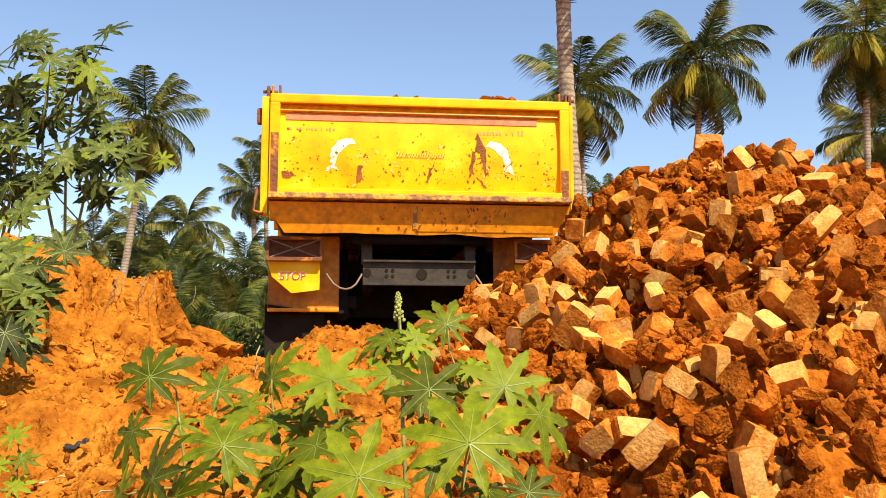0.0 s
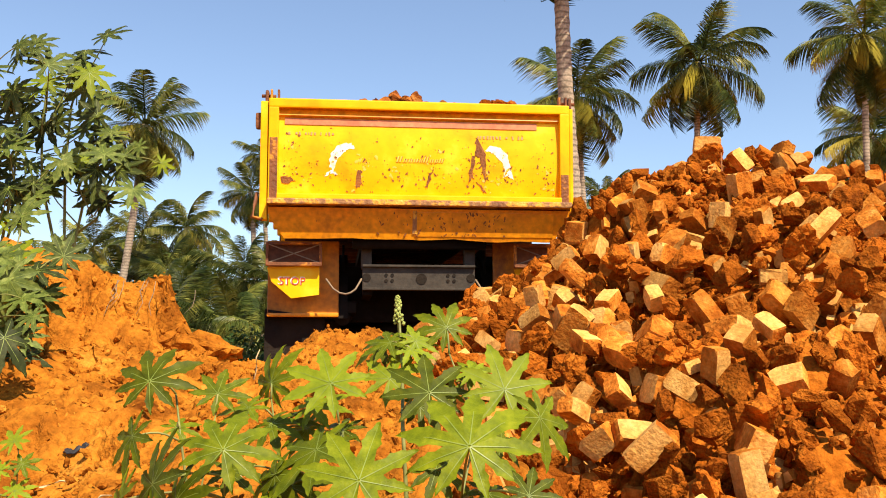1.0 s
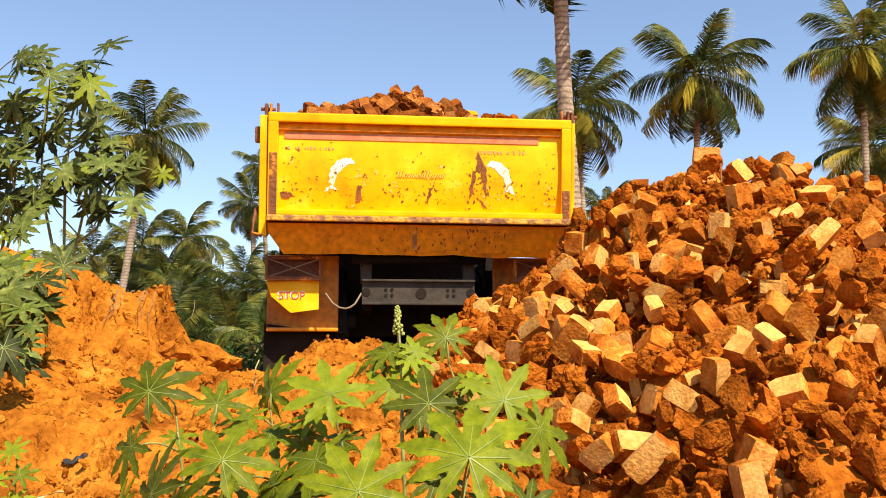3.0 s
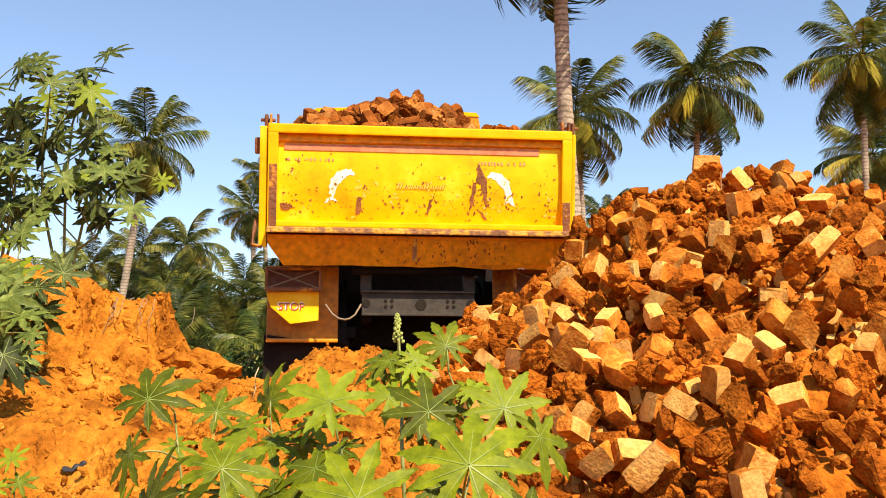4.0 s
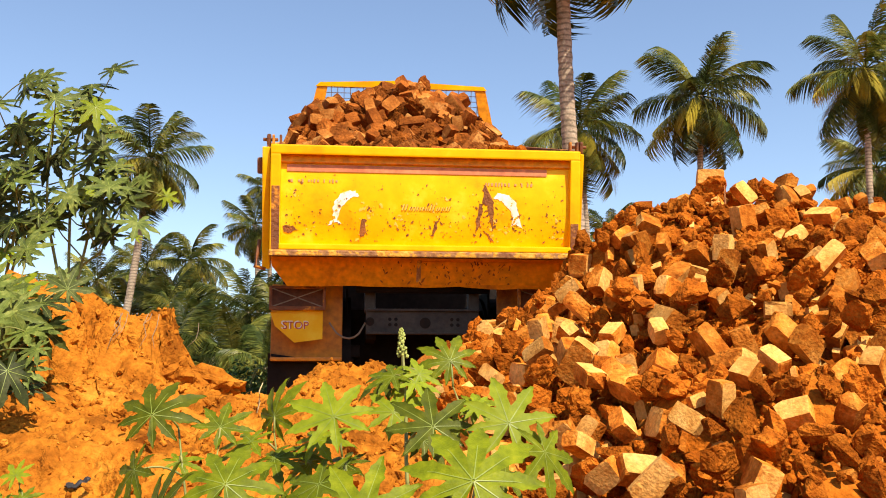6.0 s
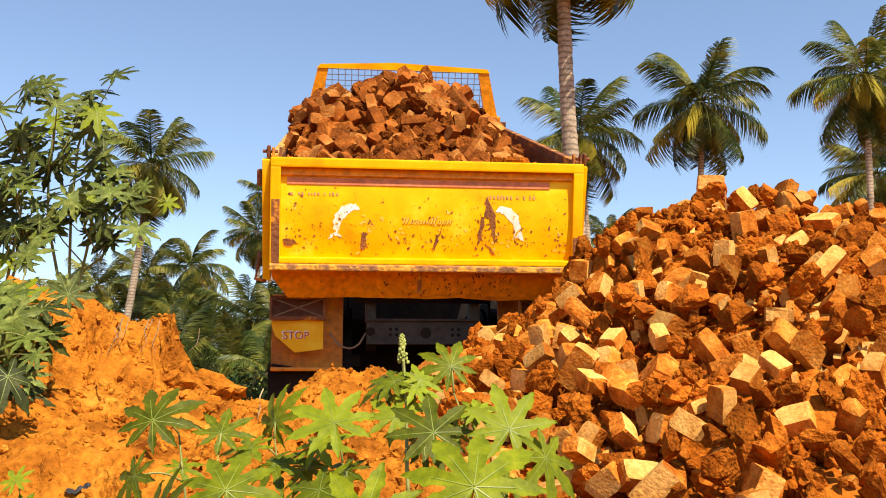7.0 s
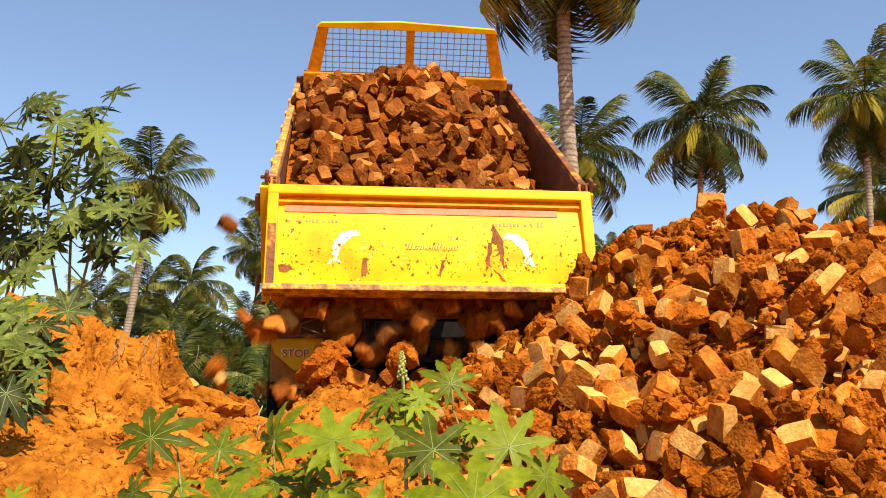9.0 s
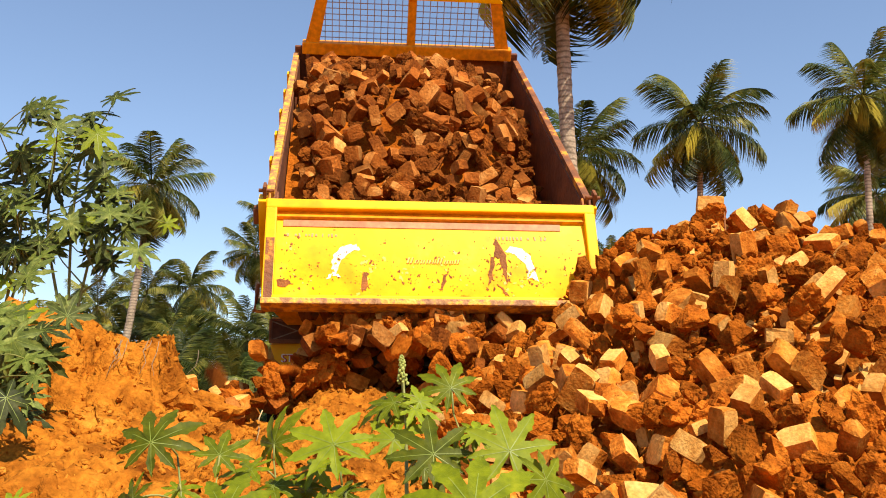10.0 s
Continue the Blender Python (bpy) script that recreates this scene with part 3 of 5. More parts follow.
    # paint wear: pale bleached patches, then rust flecks over them, thickest in a few knots
    knots = ((-1.06, -0.47, 0.05, 0.10), (-0.95, -0.60, 0.10, 0.06), (-0.50, -0.62, 0.05, 0.09), (-0.42, -0.50, 0.07, 0.03), (-0.17, -0.60, 0.06, 0.05), (0.10, -0.58, 0.12, 0.07),
             (0.42, -0.55, 0.05, 0.13), (0.52, -0.60, 0.05, 0.09), (0.72, -0.62, 0.06, 0.05), (1.04, -0.62, 0.04, 0.08))
    pale, chips = bmesh.new(), bmesh.new()
    for _ in range(80):
        cx, cz, sx, sz = rnd.choice(knots)
        x, z = max(-1.1, min(1.1, rnd.gauss(cx, sx))), max(-0.73, min(-0.23, rnd.gauss(cz, sz)))
        skin(pale, ragged_ring(rnd, x, z, rnd.choice((0.005, 0.008, 0.016)), rnd.uniform(0.5, 1.6)), 0.002, gate_y)
    for k in range(430):
        if k % 2:
            cx, cz, sx, sz = rnd.choice(knots)
            x, z = rnd.gauss(cx, sx), rnd.gauss(cz, sz)
        else:
            x, z = rnd.uniform(-1.1, 1.1), -0.22 - 0.52 * rnd.random() ** 0.8
        x, z = max(-1.1, min(1.1, x)), max(-0.74, min(-0.22, z))
        skin(chips, ragged_ring(rnd, x, z, rnd.choice((0.002, 0.003, 0.003, 0.004, 0.005, 0.007, 0.011)), rnd.uniform(0.4, 1.9)), 0.003, gate_y)
    for bm, mat, name, label in ((pale, PALE, "bleached_patch", "pale bleached patches of paint"), (chips, CHIP, "chipped_paint", "rust showing through chipped paint")):
        bmesh.ops.recalc_face_normals(bm, faces=bm.faces[:])
        part(name, bm, mat, gate, label)["kind"] = "stuff"
    bm = bmesh.new()
    for _ in range(34):
        skin(bm, ragged_ring(rnd, rnd.choice((-0.68, 0.67)) + rnd.gauss(0, 0.06), -0.53 + rnd.gauss(0, 0.07), rnd.choice((0.005, 0.007, 0.011)), rnd.uniform(0.5, 1.4)), 0.0035, gate_y)
    bmesh.ops.recalc_face_normals(bm, faces=bm.faces[:])
    part("worn_enamel", bm, YELLOW, gate, "yellow showing through the worn emblems")["kind"] = "stuff"
    # the long scar: a broad head that parts into two legs
    scars = (((0.455, -0.27), (0.475, -0.32), (0.50, -0.40), (0.53, -0.425), (0.52, -0.44), (0.54, -0.60), (0.525, -0.66), (0.505, -0.56), (0.49, -0.45), (0.46, -0.43), (0.435, -0.42), (0.445, -0.34)),
             ((0.425, -0.43), (0.445, -0.45), (0.425, -0.56), (0.44, -0.62), (0.42, -0.61), (0.395, -0.67), (0.40, -0.56)),
             ((0.46, -0.64), (0.50, -0.68), (0.535, -0.73), (0.515, -0.73), (0.47, -0.67)),
             ((-0.52, -0.56), (-0.48, -0.57), (-0.49, -0.66), (-0.51, -0.72), (-0.535, -0.69), (-0.525, -0.64)),
             ((-1.12, -0.63), (-1.05, -0.62), (-1.03, -0.66), (-1.08, -0.69), (-1.12, -0.68)),
             ((0.06, -0.57), (0.09, -0.575), (0.075, -0.64), (0.05, -0.70), (0.06, -0.62)))
    for outline in scars:
        bm = bmesh.new()
        fine = []
        for (ax, az), (bx, bz) in zip(outline, outline[1:] + outline[:1]):
            fine += [(ax + (bx - ax) * q / 3, az + (bz - az) * q / 3) for q in range(3)]
        fine = ragged(fine, rnd, 0.010)
        skin(bm, fine, 0.004, gate_y)
        bmesh.ops.recalc_face_normals(bm, faces=bm.faces[:])
        part("rust_scar", bm, CHIP, gate)
    for x, w in ((0.64, 0.15), (0.76, 0.11), (0.54, 0.10)):
        part("soil_smear", CLODS[int(w * 100) % 12], None, gate, "lump of soil caught on the rail", pose(x, 0.04, 0.01, 0, 0, 40 * w) @ Matrix.Diagonal((w * 5, w * 4, 0.62, 1)))
    return gate


def make_body(truck):
    y0, y1 = -OVER + 0.10, LONG - OVER
    bm = boxed((0, (y0 + y1) / 2, FLOOR - 0.03), (2 * WIDE - 0.1, y1 - y0, 0.06))
    body = part("tipper_body", bm, BEDSTEEL, truck, "yellow steel tipping body, rusty inside")
    for s in (-1, 1):
        part("side_wall", boxed((s * (WIDE - 0.03), (y0 + y1) / 2, FLOOR + GATE / 2 - 0.04), (0.05, y1 - y0, GATE), bevel=0.008), BEDSTEEL, body)
        part("outer_skin", boxed((s * (WIDE + 0.004), (y0 + y1) / 2, FLOOR + GATE / 2 - 0.04), (0.012, y1 - y0, GATE - 0.01), bevel=0.003), ORANGE, body)
        part("side_top_rail", boxed((s * (WIDE - 0.015), (y0 + y1) / 2 + 0.02, RIM - 0.025), (0.06, y1 - y0, 0.07), bevel=0.012), BARE if s < 0 else RUST, body, "scuffed yellow rail along the rim")
        for k in range(6):
            part("side_rib", boxed((s * (WIDE + 0.035), y0 + 0.35 + k * 0.6, FLOOR + GATE / 2 - 0.06), (0.06, 0.10, GATE - 0.08), bevel=0.012), YELLOW, body)
        wide = 0.06 if s < 0 else 0.03
        part("rear_pillar", boxed((s * (WIDE + 0.006 + wide / 2), -OVER + 0.075, FLOOR + GATE / 2 - 0.07), (wide, 0.13, GATE + 0.10), bevel=0.01), YELLOW, body)
        if s < 0:
            part("side_lug", boxed((-WIDE - 0.085, -OVER + 0.09, RIM - 0.17), (0.05, 0.08, 0.13), bevel=0.02), RUST, body, "rusty lug on the pillar")
        part("pillar_cap", boxed((s * (WIDE + 0.02), -OVER + 0.09, RIM + 0.03), (0.03, 0.10, 0.10), bevel=0.02), RUST, body, "rusty hinge lug")
        part("hinge_pin", tube(bmesh.new(), [(s * (WIDE - 0.05), -OVER + 0.08, RIM + 0.035), (s * (WIDE + 0.065), -OVER + 0.08, RIM + 0.035)], 0.014, 10), RUST, body)
        part("latch_hook", tube(bmesh.new(), [(s * (WIDE + 0.09), -OVER + 0.08, FLOOR + 0.1), (s * (WIDE + 0.1), -OVER + 0.02, FLOOR), (s * (WIDE + 0.12), -OVER, FLOOR - 0.10), (s * (WIDE + 0.04), -OVER + 0.02, FLOOR - 0.12)], 0.016), RUST, body)
    # rear sill under the gate, cut away at its corners
    tilted = Matrix.Translation((0, -OVER + 0.0, FLOOR - 0.02)) @ pose(0, 0, 0, 14, 0, 0)
    lower = [(-WIDE + 0.13 + (2 * WIDE - 0.26) * i / 24, -0.25 + 0.012 * fbm(i * 0.3, 5.0, 1.0) - 0.012 * smooth(12, 22, i)) for i in range(25)]
    bm = plate(bmesh.new(), ([(-WIDE, 0), (-WIDE + 0.01, -0.08)] + lower + [(WIDE - 0.01, -0.08), (WIDE, 0)])[::-1], 0.02, tilted)
    bmesh.ops.recalc_face_normals(bm, faces=bm.faces[:])
    sill = part("rear_sill", bm, ORANGE, body, "orange folded rear sill with mud streaks")
    streaks, rnd = bmesh.new(), random.Random(19)
    for _ in range(90):
        skin(streaks, ragged_ring(rnd, rnd.choice((-0.12, 0.1, 0.35, 0.6, rnd.uniform(-1.0, 1.0))) + rnd.gauss(0, 0.08), -0.03 - 0.19 * rnd.random(), rnd.choice((0.004, 0.006, 0.010)), rnd.uniform(0.8, 3.2)), 0.008, lambda z: 0.0)
    bmesh.ops.recalc_face_normals(streaks, faces=streaks.faces[:])
    part("mud_streak", streaks, CHIP, sill, "rust and mud streaks", tilted)["kind"] = "stuff"
    part("sill_patch", boxed((0.52, 0.0, -0.125), (1.14, 0.010, 0.20), bevel=0.003), ORANGE, body, "welded repair plate", tilted)
    part("sill_seam", boxed((-0.05, -0.002, -0.11), (0.035, 0.012, 0.19), bevel=0.003), BARE, body, m=tilted)
    for x in (-0.42, 0.42):
        part("floor_runner", boxed((x, 2.0, FLOOR - 0.16), (0.09, 3.3, 0.2), bevel=0.01), BLACK, body)
    for k in range(7):
        part("cross_bearer", boxed((0, 0.55 + k * 0.5, FLOOR - 0.12), (2.3, 0.07, 0.13), bevel=0.006), BEDSTEEL, body)
    part("body_hinge", tube(bmesh.new(), [(-0.55, 0, 0), (0.55, 0, 0)], 0.045, 12), BLACK, body)
    # headboard and its guard
    part("headboard", boxed((0, y1 + 0.03, FLOOR + GATE / 2 + 0.03), (2 * WIDE, 0.06, GATE + 0.1), bevel=0.01), BEDSTEEL, body)
    g0, g1 = RIM + 0.10, RIM + 0.686
    w0, w1 = 1.12, 0.985
    part("guard_base_rail", boxed((0, y1, g0 - 0.02), (2 * w0 + 0.05, 0.14, 0.13), bevel=0.015), ORANGE, body)
    bm = plate(bmesh.new(), [(-w1 - 0.02, 0), (w1 + 0.02, 0), (w1 - 0.02, 0.045), (0.15, 0.075), (-0.1, 0.085), (-w1 + 0.03, 0.045)][::-1], 0.10, Matrix.Translation((0, y1 - 0.05, g1 - 0.045)))
    bmesh.ops.recalc_face_normals(bm, faces=bm.faces[:])
    part("guard_top_rail", bm, YELLOW, body)
    for s in (-1, 1):
        bm = plate(bmesh.new(), [(s * w0, 0), (s * (w0 - 0.15), 0), (s * (w1 - 0.12), g1 - g0 - 0.03), (s * w1, g1 - g0 - 0.03)], 0.08, Matrix.Translation((0, y1 - 0.04, g0)))
        bmesh.ops.recalc_face_normals(bm, faces=bm.faces[:])
        part("guard_post", bm, ORANGE, body)
        part("corner_stay", boxed((s * (WIDE - 0.14), y1 - 0.06, FLOOR + 0.5), (0.04, 0.05, 0.75), bevel=0.006), BEDSTEEL, body)
    part("guard_middle_post", boxed((0.03, y1, (g0 + g1) / 2), (0.09, 0.06, g1 - g0 - 0.06), bevel=0.008), ORANGE, body)
    bm = bmesh.new()
    for k in range(25):
        x = -0.9 + k * 0.075
        box(bm, (x, y1, (g0 + g1) / 2), (0.008, 0.008, g1 - g0 - 0.05))
    for k in range(9):
        box(bm, (0, y1 + 0.009, g0 + 0.03 + k * 0.063), (1.9, 0.008, 0.008))
    part("wire_mesh", bm, WIRE, body, "square steel wire mesh")["kind"] = "stuff"
    return body


def make_wheel(truck, x, y):
    bm = bmesh.new()
    prof = [(0.30, -0.13), (0.46, -0.14), (0.505, -0.11), (0.52, -0.06), (0.52, 0.06), (0.505, 0.11), (0.46, 0.14), (0.30, 0.13)]
    n = 40
    rings = [[bm.verts.new((w, (r + (0.014 if 0.51 < r and k % 2 else 0)) * math.cos(2 * math.pi * k / n), r * math.sin(2 * math.pi * k / n))) for r, w in prof] for k in range(n)]
    for k in range(n):
        a, b = rings[k], rings[(k + 1) % n]
        for i in range(len(prof)):
            j = (i + 1) % len(prof)
            bm.faces.new((a[i], b[i], b[j], a[j]))
    bmesh.ops.recalc_face_normals(bm, faces=bm.faces[:])
    tyre = part("tyre", bm, RUBBER, truck, "muddy black truck tyre", pose(x, y, 0.52))
    bm = bmesh.new()
    bmesh.ops.create_cone(bm, cap_ends=True, segments=28, radius1=0.31, radius2=0.27, depth=0.2, matrix=pose(0, 0, 0, 0, 90, 0))
    part("rim", bm, GREY, tyre)


def make_truck():
    truck = tagged(new("dump_truck"), "yellow tipper truck seen from behind, tipping its load", "truck")
    truck.matrix_basis = TRUCK_AT
    body = make_body(truck)
    gate = make_tailgate(truck)
    # frame
    for s in (-1, 1):
        part("frame_rail", boxed((s * 0.42, 2.6, 0.92), (0.08, 5.0, 0.24), bevel=0.008), BLACK, truck)
        part("hinge_bracket", boxed((s * 0.43, 0.14, 1.12), (0.09, 0.12, 0.2), bevel=0.015), GREY, truck)
    bm = boxed((0, 0.055, 0.94), (0.93, 0.05, 0.205), bevel=0.012)
    box(bm, (0, 0.02, 1.035), (0.93, 0.05, 0.018), None, 0.004)
    box(bm, (0, 0.02, 0.845), (0.93, 0.05, 0.018), None, 0.004)
    cross = part("rear_crossmember", bm, GREY, truck, "dark grey steel crossmember with bolt holes")
    for x, z, r in ((0.02, 0.93, 0.045), (-0.27, 0.96, 0.014), (-0.22, 0.96, 0.014), (-0.27, 0.915, 0.014), (-0.22, 0.915, 0.014), (0.24, 0.96, 0.014), (0.29, 0.96, 0.014), (0.24, 0.915, 0.014), (0.29, 0.915, 0.014), (-0.43, 0.94, 0.035), (0.43, 0.94, 0.035)):
        bm = bmesh.new()
        bmesh.ops.create_cone(bm, cap_ends=True, segments=18, radius1=r, radius2=r, depth=0.006, matrix=Matrix.Translation((x, 0.0275, z)) @ pose(0, 0, 0, 90))
        part("bolt_hole", bm, RUBBER, cross)
    part("axle", tube(bmesh.new(), [(-0.9, 1.0, 0.52), (-0.3, 1.0, 0.52), (0, 1.0, 0.52), (0.3, 1.0, 0.52), (0.9, 1.0, 0.52)], [0.07, 0.08, 0.2, 0.08, 0.07], 14), BLACK, truck)
    for y in (1.0, 2.35):
        for s in (-1, 1):
            make_wheel(truck, s * 0.78, y)
            make_wheel(truck, s * 1.09, y)
    for s in (-1, 1):
        part("leaf_spring", boxed((s * 0.55, 1.0, 0.72), (0.09, 1.3, 0.10), bevel=0.01), BLACK, truck)
        part("brake_chamber", tube(bmesh.new(), [(s * 0.62, 0.35, 0.62), (s * 0.62, 0.5, 0.66), (s * 0.62, 0.66, 0.7)], [0.06, 0.085, 0.05], 12), BLACK, truck)
        part("air_hose", tube(bmesh.new(), [(s * 0.47, 0.04, 0.93), (s * 0.52, 0.0, 0.84), (s * 0.56, 0.0, 0.81), (s * 0.60, 0.0, 0.80), (s * 0.65, 0.0, 0.81), (s * 0.70, 0.02, 0.845), (s * 0.76, 0.06, 0.93)], 0.008, 8), HOSE, truck, "dusty drooping air hose")
        # mudguard with its board
        cx = s * 1.02
        guard = part("mudguard", boxed((s * 0.95, 0.29, 0.95), (0.59, 0.03, 0.64), bevel=0.012), FENDER, truck, "orange mudguard panel behind a yellow stop board")
        part("mudguard_lip", boxed((s * 0.95, 0.26, 0.645), (0.59, 0.06, 0.03), bevel=0.01), ORANGE, guard)
        part("mudguard_side", boxed((s * 1.235, 0.49, 0.95), (0.02, 0.40, 0.62), bevel=0.006), FENDER, guard)
        part("guard_foot", boxed((cx - 0.12, 0.26, 0.667), (0.2, 0.03, 0.02), pose(0, 0, 0, 0, 8, 0), 0.004), BLACK, guard)
        bm = plate(bmesh.new(), [(-0.22, 0.19), (-0.18, 0.075), (-0.02, -0.06), (0.205, -0.03), (0.205, 0.21)], 0.008, Matrix.Translation((cx, 0.076, 0.83)))
        bmesh.ops.recalc_face_normals(bm, faces=bm.faces[:])
        board = part("board", bm, YELLOW, guard, "yellow board lettered stop, one corner cut away")
        for x, z in ((-0.15, 0.15), (0.15, 0.15), (0.1, 0.0)):
            part("stand_off", tube(bmesh.new(), [(cx + x, 0.08, 0.83 + z), (cx + x, 0.28, 0.83 + z)], 0.012, 8), RUST, board)
        lettering("STOP", 0.094, WHITE, board, pose(cx - 0.020, 0.074, 0.911), label="white outline of the word")
        lettering("STOP", 0.088, REDINK, board, pose(cx - 0.012, 0.072, 0.906), label="red word stop")
        # tail lamp cage
        cage = part("lamp_cage", boxed((cx, 0.11, 1.13), (0.42, 0.02, 0.16), bevel=0.004), BEDSTEEL, truck, "rusty tail lamp box with crossed wires")
        for z, h in ((1.215, 0.022), (1.045, 0.03)):
            part("cage_bar", boxed((cx, 0.03, z), (0.45, 0.05, h), bevel=0.005), RUST, cage)
        for e in (-1, 1):
            part("cage_side", boxed((cx + e * 0.215, 0.03, 1.13), (0.022, 0.05, 0.18), bevel=0.005), RUST, cage)
            part("cross_wire", boxed((cx, 0.015, 1.13), (0.43, 0.008, 0.008), pose(0, 0, 0, 0, e * 20, 0), 0.0), HOSE, cage)
        part("inner_arch", boxed((s * 0.72, 0.75, 0.9), (0.03, 0.8, 0.5), bevel=0.01), BLACK, truck, "black inner wheel arch plate")
        bm = bmesh.new()
        rows = [[bm.verts.new((s * x, 1.0 + r * math.cos(a), 0.52 + r * math.sin(a))) for x, r in ((0.58, 0.72), (1.24, 0.72), (1.24, 0.70), (0.58, 0.70))] for a in [radians(8 + 164 * q / 14) for q in range(15)]]
        for p, q in zip(rows, rows[1:]):
            for e in range(4):
                bm.faces.new((p[e], p[(e + 1) % 4], q[(e + 1) % 4], q[e]))
        bm.faces.new(rows[0])
        bm.faces.new(rows[-1])
        bmesh.ops.recalc_face_normals(bm, faces=bm.faces[:])
        part("wheel_arch", bm, BLACK, truck, "black arched fender over the rear wheels")
        part("side_member", boxed((s * 0.62, 2.2, 1.14), (0.02, 3.4, 0.26), bevel=0.005), BLACK, truck)
        part("mud_flap", boxed((cx, 0.36, 0.45), (0.5, 0.02, 0.5), bevel=0.006), RUBBER, truck, "black rubber mud flap")
    part("tipping_ram", tube(bmesh.new(), [(0.0, 2.9, 0.85), (0.0, 2.75, 1.2)], 0.09, 14), BLACK, truck)
    # wall, gearbox and tanks are added black blocks that keep the underside dark
    part("cab_rear_wall", boxed((0, 4.15, 1.7), (2.8, 0.12, 2.4), bevel=0.05), BLACK, truck)
    part("gearbox", boxed((0, 3.3, 0.78), (0.7, 0.9, 0.5), bevel=0.08), BLACK, truck)
    for s in (-1, 1):
        part("fuel_tank", boxed((s * 0.8, 3.45, 0.72), (0.7, 0.8, 0.55), bevel=0.1), BLACK, truck)
    part("chassis_pan", boxed((0, 1.9, 1.02), (0.78, 3.4, 0.03), bevel=0.005), BLACK, truck)
    part("spare_bracket", boxed((0, 0.75, 0.86), (1.5, 0.06, 0.5), bevel=0.02), BLACK, truck)
    part("cross_tube", tube(bmesh.new(), [(-0.5, 0.0, 1.215), (0.5, 0.0, 1.215)], 0.035, 12), BLACK, truck)
    return truck, body, gate


truck, tipper, tailgate = make_truck()


# ---- the load in the body and what falls from it ----
def load_z(x, y):
    z = RIM - 0.09 + 0.10 * math.exp(-(x / 0.4) ** 2 - ((y - 2.2) / 0.5) ** 2) + 0.55 * math.exp(-(((x + 0.05) / 0.93) ** 2) ** 1.5 - (((y - 2.3) / 1.25) ** 2) ** 1.1)
    return z + 0.05 * fbm(x * 3, y * 3, 8.0) - 0.06 * smooth(0.75, 1.15, abs(x)) - 0.18 * smooth(0.6, 1.15, x) + 0.20 * smooth(-0.55, -0.95, x) * math.exp(-((y - 2.2) / 1.5) ** 4)


def make_load():
    rnd = random.Random(21)
    load = tagged(new("brick_load"), "heaped load of laterite bricks and soil in the truck body", "brick load")
    xs, ys = np.linspace(-1.16, 1.16, 40), np.linspace(-OVER + 0.12, LONG - OVER - 0.03, 60)
    verts = [(x, y, load_z(x, y) - 0.07) for y in ys for x in xs]
    faces = [(j * 40 + i, j * 40 + i + 1, (j + 1) * 40 + i + 1, (j + 1) * 40 + i) for j in range(59) for i in range(39)]
    me = bpy.data.meshes.new("soil_core")
    me.from_pydata(verts, [], faces)
    me.materials.append(HEAP_SOIL)
    core = part("soil_core", me, None, load)
    spots, pieces = [], []
    for _ in range(9000):
        x, y = rnd.uniform(-1.14, 1.06), rnd.uniform(-OVER + 0.2, LONG - OVER - 0.18)
        if any((x - a) ** 2 + (y - b) ** 2 < r * r for a, b, r in spots):
            continue
        spots.append((x, y, rnd.choice((0.075, 0.09, 0.11, 0.13))))
        is_brick = rnd.random() < 0.55
        src = rnd.choice(MBRICKS if is_brick else MCLODS)
        k = rnd.uniform(0.65, 1.2) if is_brick else rnd.uniform(0.5, 0.95)
        p = Vector((x, y, load_z(x, y) + rnd.uniform(-0.03, 0.05)))
        pieces.append((part("brick" if is_brick else "clod", src, None, load), p, turned(rnd, 1.2), k))
    for ob, p, r, k in pieces:
        ob.scale = (k, k, k)
        ob.location = p
    return load, core, pieces


load, load_core, load_pieces = make_load()
FALL_N = 430


def make_fallers():
    rnd = random.Random(33)
    out = []
    for i in range(FALL_N):
        is_brick = rnd.random() < 0.55
        big = 15 <= i < 100 and i % 3 == 1
        is_brick = is_brick and not big and i > 2
        src = rnd.choice((MBRICKS if rnd.random() < 0.55 else BRICKS) if is_brick else CLODS[:5] if big else CLODS)
        ob = tagged(new("tipped_brick" if is_brick else "tipped_clod", src),
                    "laterite brick sliding out from under the tailgate" if is_brick else "red soil clod sliding out from under the tailgate",
                    "brick" if is_brick else "clod", "bricks tipped from the truck")
        ob.scale = [rnd.uniform(0.75, 1.1) if big else 1.35 if i < 3 else rnd.uniform(0.6, 1.05)] * 3
        out.append(ob)
    return out


fallers = make_fallers()
flyers = [tagged(new("tipped_clod", MCLODS[k]), "red soil clod thrown over the side of the body", "clod", "bricks tipped from the truck") for k in (2, 5, 8)]


